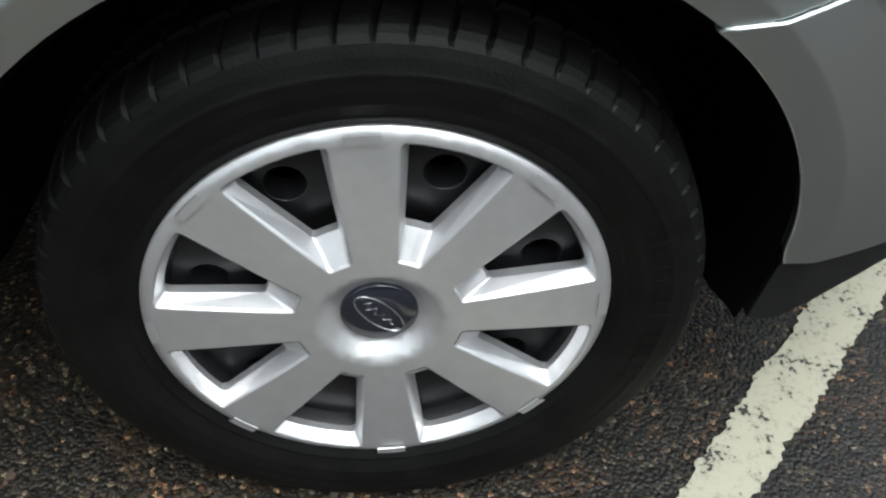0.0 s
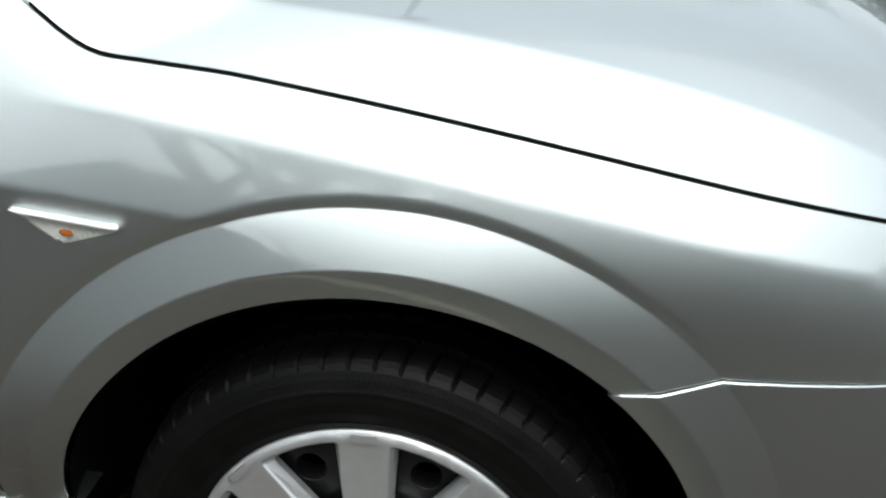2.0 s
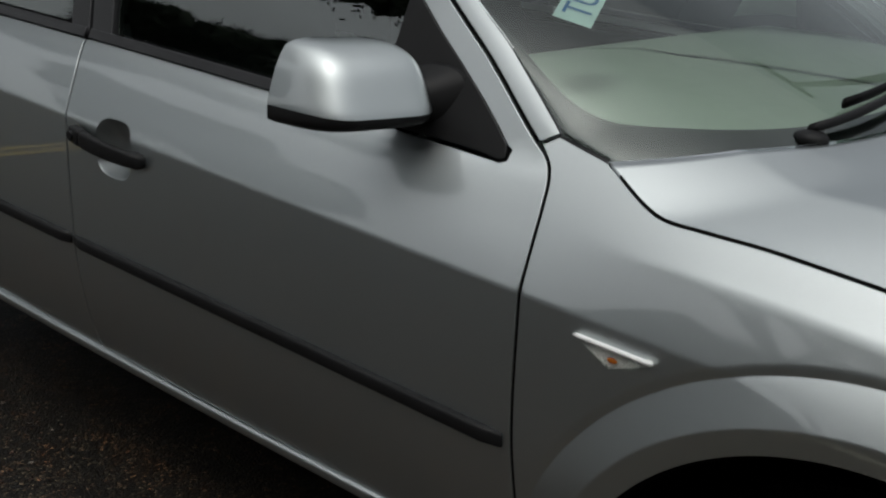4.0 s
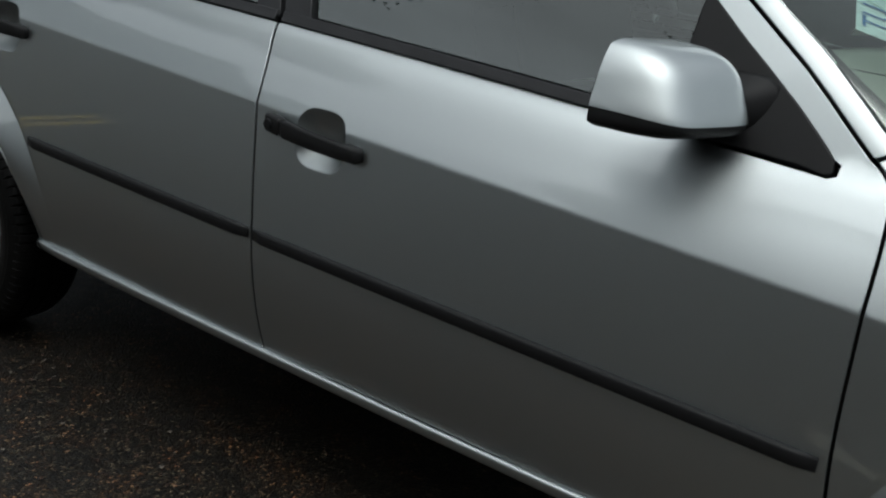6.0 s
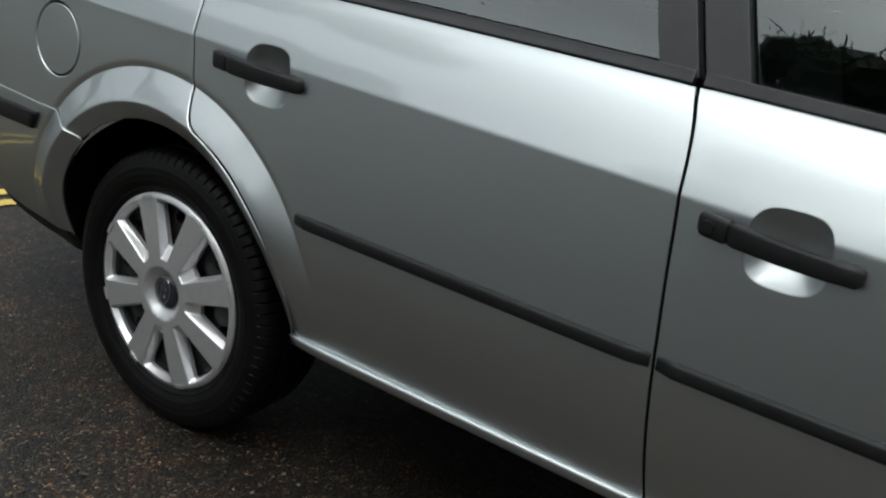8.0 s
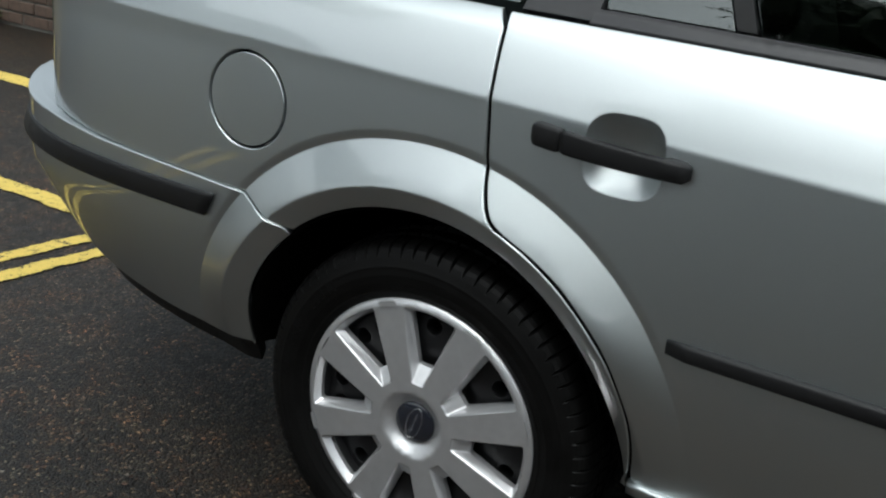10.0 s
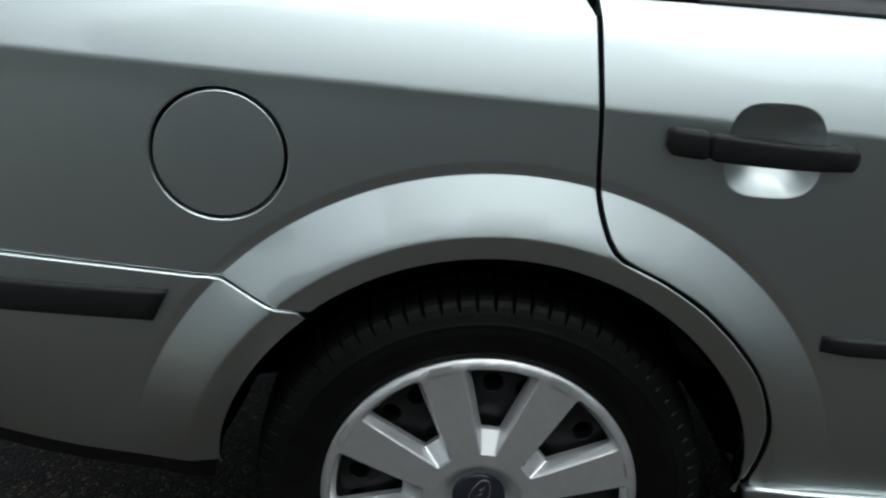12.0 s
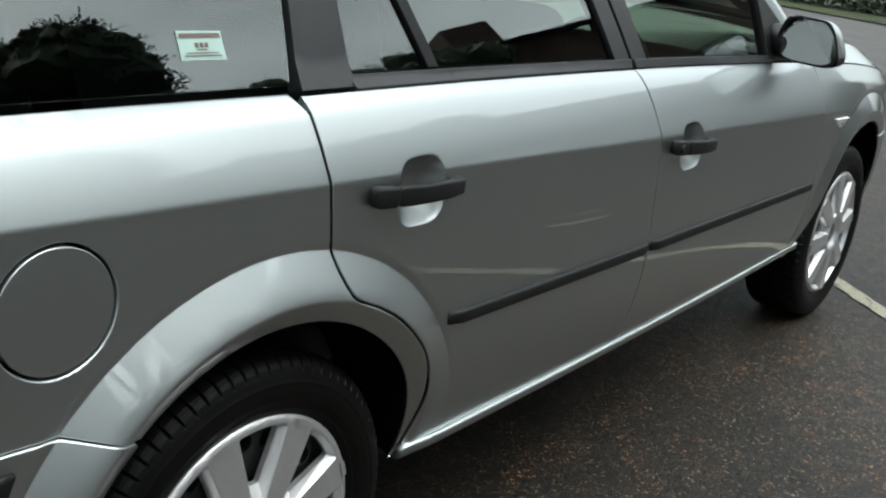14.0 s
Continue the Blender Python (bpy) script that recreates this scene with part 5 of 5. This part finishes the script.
GRASS = plain("grass", (0.035, 0.048, 0.016), 0.9, spread=0.6, scale=12, bump=0.8, bump_scale=80)


def limb(bm, a, b, r0, r1, sides=7):
    a, b = Vector(a), Vector(b)
    axis = (b - a).normalized()
    side = axis.orthogonal().normalized()
    other = axis.cross(side)
    rings = []
    for t, r in ((0, r0), (0.5, (r0 + r1) / 2), (1, r1)):
        bend = side * (0.04 * (b - a).length * math.sin(math.pi * t))
        rings.append([bm.verts.new(a + (b - a) * t + bend + (side * math.cos(k * 2 * math.pi / sides) + other * math.sin(k * 2 * math.pi / sides)) * r) for k in range(sides)])
    for ra, rb in zip(rings, rings[1:]):
        for k in range(sides):
            bm.faces.new([ra[k], ra[(k + 1) % sides], rb[(k + 1) % sides], rb[k]])


def branching(bm, rnd, a, way, length, radius, depth, tips):
    b = a + way * length
    limb(bm, a, b, radius, radius * 0.62, 7 if depth > 2 else 4)
    if depth == 0:
        tips.append(b)
        return
    for _ in range(3 if depth > 1 else 2):
        w = (way + Vector((rnd.uniform(-1, 1), rnd.uniform(-1, 1), rnd.uniform(-0.35, 0.7))) * 0.75).normalized()
        branching(bm, rnd, a + (b - a) * rnd.uniform(0.7, 1.0), w, length * rnd.uniform(0.6, 0.8), radius * 0.6, depth - 1, tips)


def tree(seed, height, leaves, label, leaf_size=0.22):
    rnd = random.Random(seed)
    top = new("tree")
    tagged(top, label, "tree")
    bm, tips = bmesh.new(), []
    thin = 1.0 if leaves else 0.30
    limb(bm, (0, 0, -0.1), (0.05, 0.02, height * 0.28), height * 0.028 * thin, height * 0.021 * thin, 10)
    for k in range(4):
        w = Vector((math.cos(k * 1.6 + seed), math.sin(k * 1.6 + seed), 1.1 + 0.5 * rnd.random())).normalized()
        branching(bm, rnd, Vector((0.05, 0.02, height * (0.2 + 0.025 * k))), w, height * 0.22, height * 0.014 * thin, 5 if leaves == 0 else 4, tips)
    part("trunk", bm, BARK, top, smooth=True)
    if leaves:
        verts, faces = [], []
        ball = bmesh.new()
        bmesh.ops.create_icosphere(ball, subdivisions=2, radius=1)
        ball.verts.index_update()
        shape = [v.co.copy() for v in ball.verts]
        tris = [[v.index for v in f.verts] for f in ball.faces]
        ball.free()
        clumps = [(c, height * rnd.uniform(0.034, 0.062)) for c in tips]
        for c, r in clumps:
            i = len(verts)
            verts += [c + v * r * 0.8 * (1 + 0.5 * noise.noise(v * 2.3 + c)) for v in shape]
            faces += [tuple(i + j for j in t) for t in tris]
        # leafy sprays that grow outwards from each clump and droop at the tip
        for k in range(leaves // 8):
            c, r = rnd.choice(clumps)
            way = Vector((rnd.gauss(0, 1), rnd.gauss(0, 1), rnd.gauss(0, 1))).normalized()
            root = c + way * r * 0.6
            run = (way + Vector((rnd.gauss(0, 0.4), rnd.gauss(0, 0.4), rnd.gauss(0.1, 0.4)))).normalized() * r * rnd.uniform(0.35, 0.95)
            side = run.orthogonal().normalized()
            for j in range(8):
                t = (j + rnd.random()) / 8
                p = root + run * t - Vector((0, 0, 0.25 * r * t * t))
                a = (run.normalized() + side * (0.9 if j % 2 else -0.9) + Vector((0, 0, rnd.uniform(-0.4, 0.2)))).normalized()
                b = a.orthogonal().normalized()
                s = leaf_size * rnd.uniform(0.6, 1.2) * (1.25 - 0.55 * t)
                i = len(verts)
                verts += [p, p + a * s + b * s * 0.4, p + a * s * 2, p + a * s - b * s * 0.4]
                faces.append((i, i + 1, i + 2, i + 3))
        crown = mesh_object("crown", verts, faces, LEAF, top, smooth=False)
        tagged(crown, kind="stuff")
    return top


dark_tree = tree(3, 9.2, 100000, "tall dense dark green tree beside the car park", 0.05)
dark_tree.matrix_basis = pose(2.0, -10.5, 0)
copy_thing(dark_tree, pose(5.0, -10.2, 0, 0, 0, 80))
copy_thing(dark_tree, pose(9.6, -10.4, -3.2, 0, 0, 150))
copy_thing(dark_tree, pose(-3.4, -12.0, -3.6, 0, 0, 20))
copy_thing(dark_tree, pose(0.9, -9.4, 0, 0, 0, 200))
copy_thing(dark_tree, pose(-0.2, -10.0, 0, 0, 0, 200) @ Matrix.Scale(1.08, 4))
copy_thing(dark_tree, pose(7.4, -11.6, -1.6, 0, 0, 300))
for x, y, z, s in ((-6.5, -13, -4, 140), (13.0, -10.8, -0.4, 250), (-11.5, -10, 0, 10)):
    copy_thing(dark_tree, pose(x, y, z, 0, 0, s))
copy_thing(dark_tree, pose(-9.6, -2.2, 0, 0, 0, 70) @ Matrix.Scale(1.4, 4))
bare_tree = tree(11, 11, 0, "bare leafless tree with fine branches")
bare_tree.matrix_basis = pose(4.3, 12.9, 0) @ Matrix.Scale(0.8, 4)
copy_thing(bare_tree, pose(2.7, 13.2, 0, 0, 0, 120) @ Matrix.Scale(0.72, 4))
copy_thing(bare_tree, pose(-7.5, 9.5, 0, 0, 0, 230))
copy_thing(bare_tree, pose(6.2, 13.5, 0, 0, 0, 20) @ Matrix.Scale(0.8, 4))


def hedge(x0, y0, x1, y1, height, count, seed, label):
    """A clipped bank of leaves on a dark core."""
    rnd = random.Random(seed)
    a, b = Vector((x0, y0, 0)), Vector((x1, y1, 0))
    d = (b - a).normalized()
    s = Vector((-d.y, d.x, 0))
    verts, faces = [], []
    for k in range(count):
        t, h = rnd.random(), rnd.random() ** 0.8
        hh = height * (0.85 + 0.25 * noise.noise(Vector((t * 9, seed, 0))))
        c = a + (b - a) * t + s * rnd.uniform(-0.5, 0.5) * (1.15 - 0.4 * h) + Vector((0, 0, h * hh))
        u = Vector((rnd.gauss(0, 1), rnd.gauss(0, 1), rnd.gauss(0, 1))).normalized()
        w = u.orthogonal().normalized()
        q = rnd.uniform(0.06, 0.16)
        i = len(verts)
        verts += [c - u * q, c + w * q * 0.5, c + u * q, c - w * q * 0.5]
        faces.append((i, i + 1, i + 2, i + 3))
    ob = mesh_object("hedge", verts, faces, HEDGE, smooth=False)
    return tagged(ob, label, "hedge", kind="stuff")


hedge(-20, -9.0, -5, -9.6, 1.7, 9000, 1, "dark green hedge along the car park")
hedge(-5.5, -7.9, 15, -8.3, 2.0, 20000, 3, "dark green hedge below tall trees")
hedge(18.6, -2, 24, 16, 1.2, 7000, 2, "green hedge behind the far verge")
hedge(-14, 10.5, 10, 11.5, 3.0, 16000, 4, "dark hedge below bare trees")

verge = mesh_object("verge", [(17.2, 1.5, 0.03), (60, 1.5, 0.3), (60, 60, 0.3), (27, 30, 0.05), (19.1, 6.1, 0.03)], [(0, 1, 2, 3, 4)], GRASS, smooth=False)
tagged(verge, "green grass verge beyond the road", "verge", kind="structure")


def hall():
    """Long low hall with a dark roof, a stack and a row of windows."""
    top = new("hall")
    tagged(top, "long dark brick hall with a low roof", "building")
    bm = bmesh.new()
    box_bm(bm, (-11, -4, 0), (11, 4, 6.9))
    part("wall", bm, BRICK, top)
    bm = bmesh.new()
    vs = [bm.verts.new(p) for p in ((-11.4, -4.5, 6.85), (11.4, -4.5, 6.85), (11.4, 4.5, 6.85), (-11.4, 4.5, 6.85), (-11.4, 0, 7.6), (11.4, 0, 7.6))]
    for f in ((0, 1, 5, 4), (2, 3, 4, 5), (0, 4, 3), (1, 2, 5), (0, 3, 2, 1)):
        bm.faces.new([vs[i] for i in f])
    part("roof", bm, ROOFING, top)
    bm = bmesh.new()
    box_bm(bm, (0.9, 2.2, 6.5), (2.1, 3.4, 8.1), 0.03)
    part("chimney", bm, BRICK, top)
    for k in range(7):
        bm = bmesh.new()
        box_bm(bm, (-9.6 + 3 * k, 3.95, 1.2), (-8.2 + 3 * k, 4.06, 2.7), 0.02)
        w = part("window", bm, LINING, top, "pale window frame")
        bm = bmesh.new()
        box_bm(bm, (-9.5 + 3 * k, 4.062, 1.3), (-8.3 + 3 * k, 4.075, 2.6))
        part("pane", bm, EMBLEM, w)
    top.matrix_basis = pose(17.6, -13.9, 0, 0, 0, 30)
    return top


hall()


def lamp_post():
    top = new("street_lamp")
    tagged(top, "grey steel street lamp with a short arm", "street lamp")
    rows = []
    for i in range(14):
        t = i / 13
        rows.append(((0, 0, 5.5 * t), (1, 0, 0), (0, 1, 0), 0.12 - 0.04 * t, 0.12 - 0.04 * t))
    sweep("pole", rows, round_section(12, 2), GALV, top)
    rows = [((0.3 * t, 0, 5.45 + 0.08 * math.sin(1.5 * t)), (0, 1, 0), (0, 0, 1), 0.05, 0.05) for t in np.linspace(0, 1, 8)]
    sweep("arm", rows, round_section(10, 2), GALV, top)
    bm = bmesh.new()
    box_bm(bm, (-0.22, -0.10, 5.46), (0.40, 0.10, 5.58), 0.05)
    part("lantern", bm, GALV, top, smooth=True)
    top.matrix_basis = pose(1.92, 5.9, 0, 0, 0, 185)


lamp_post()

# low wall of rough bricks, with a small plant at its foot
wall = new("garden_wall")
tagged(wall, "low weathered brown brick wall", "wall", kind="structure")
bm = bmesh.new()
box_bm(bm, (-9.0, 2.93, 0), (-3.6, 3.12, 0.93))
part("core", bm, MORTAR, wall)
bm = bmesh.new()
box_bm(bm, (-0.106, -0.05, -0.031), (0.106, 0.05, 0.031), 0.006)
first = part("brick", bm, BRICK, wall)
first.location = (-8.88, 2.975, 0.05)
rnd = random.Random(5)
for row in range(12):
    for k in range(24):
        if row == 0 and k == 0:
            continue
        x = -8.88 + 0.223 * k + (0.11 if row % 2 else 0)
        if x < -3.65:
            b = new("brick", first.data)
            b.parent = wall
            b.location = (x, 2.975 - rnd.uniform(0, 0.008), 0.05 + 0.0745 * row)
            b.rotation_euler = (0, rnd.uniform(-0.01, 0.01), rnd.uniform(-0.02, 0.02))


def weed(x, y, size, seed):
    rnd = random.Random(seed)
    verts, faces = [], []
    for k in range(60):
        a = rnd.uniform(0, 2 * math.pi)
        out, up = size * rnd.uniform(0.2, 1.0), size * rnd.uniform(0.2, 0.9)
        w = size * 0.10
        p = [Vector((0, 0, 0.0)), Vector((math.cos(a) * out * 0.55, math.sin(a) * out * 0.55, up * 0.8)), Vector((math.cos(a) * out, math.sin(a) * out, up * 0.75))]
        s = Vector((-math.sin(a), math.cos(a), 0)) * w
        i = len(verts)
        verts += [p[0] - s * 0.2, p[0] + s * 0.2, p[1] + s, p[1] - s, p[2]]
        faces += [(i, i + 1, i + 2, i + 3), (i + 3, i + 2, i + 4)]
    ob = mesh_object("weed", verts, faces, WEED, smooth=False)
    ob.location = (x, y, 0)
    return tagged(ob, "small green leafy weed at the wall's foot", "plant", group="weeds by the wall")


WEED = plain("weed_leaf", (0.09, 0.19, 0.035), 0.6, spread=0.4, scale=30)
weed(-5.05, 2.78, 0.20, 1)
weed(-5.3, 2.80, 0.26, 2)
weed(-4.75, 2.86, 0.12, 3)

FAR_ROAD = plain("pale_asphalt", (0.085, 0.083, 0.08), 0.8, spread=0.3, scale=15, bump=0.5, bump_scale=200)
road = mesh_object("road", [(10.2, -40, 0.004), (17.0, -40, 0.004), (19.1, 6.1, 0.004), (30, 40, 0.004), (22, 40, 0.004), (11.0, 3.0, 0.004)], [(0, 1, 2, 3, 4, 5)], FAR_ROAD, smooth=False)
tagged(road, "pale grey worn road beyond the car park", "road", kind="structure")


# leaf litter scattered beside the car
def litter(count, seed):
    rnd = random.Random(seed)
    verts, faces = [], []
    for k in range(count):
        x, y = rnd.uniform(-2.6, 4.6), -abs(rnd.gauss(0, 0.75)) + 0.12
        s, a = rnd.uniform(0.003, 0.009), rnd.uniform(0, 6.28)
        n = 5
        i = len(verts)
        for j in range(n):
            b = a + 2 * math.pi * j / n
            r = s * rnd.uniform(0.55, 1.15) * (1.0 if j % 2 else 0.7)
            verts.append((x + r * math.cos(b), y + r * math.sin(b), 0.0045 + rnd.uniform(0, 0.004)))
        faces.append(tuple(range(i, i + n)))
    return mesh_object("leaf_litter", verts, faces, LITTER, smooth=False)


def litter_material():
    m, n, l, p = node_mat("dead_leaf")
    geo = n.new("ShaderNodeNewGeometry")
    r = ramp_node(n, l, geo.outputs["Random Per Island"], [(0.0, (0.03, 0.017, 0.011)), (0.45, (0.055, 0.029, 0.018)), (0.7, (0.045, 0.035, 0.025)), (0.9, (0.10, 0.085, 0.07)), (1.0, (0.20, 0.18, 0.15))])
    l.new(r.outputs["Color"], p.inputs["Base Color"])
    p.inputs["Roughness"].default_value = 0.8
    return m


LITTER = litter_material()
tagged(litter(1900, 8), "small brown dead leaves scattered on asphalt", "leaf litter", kind="stuff")
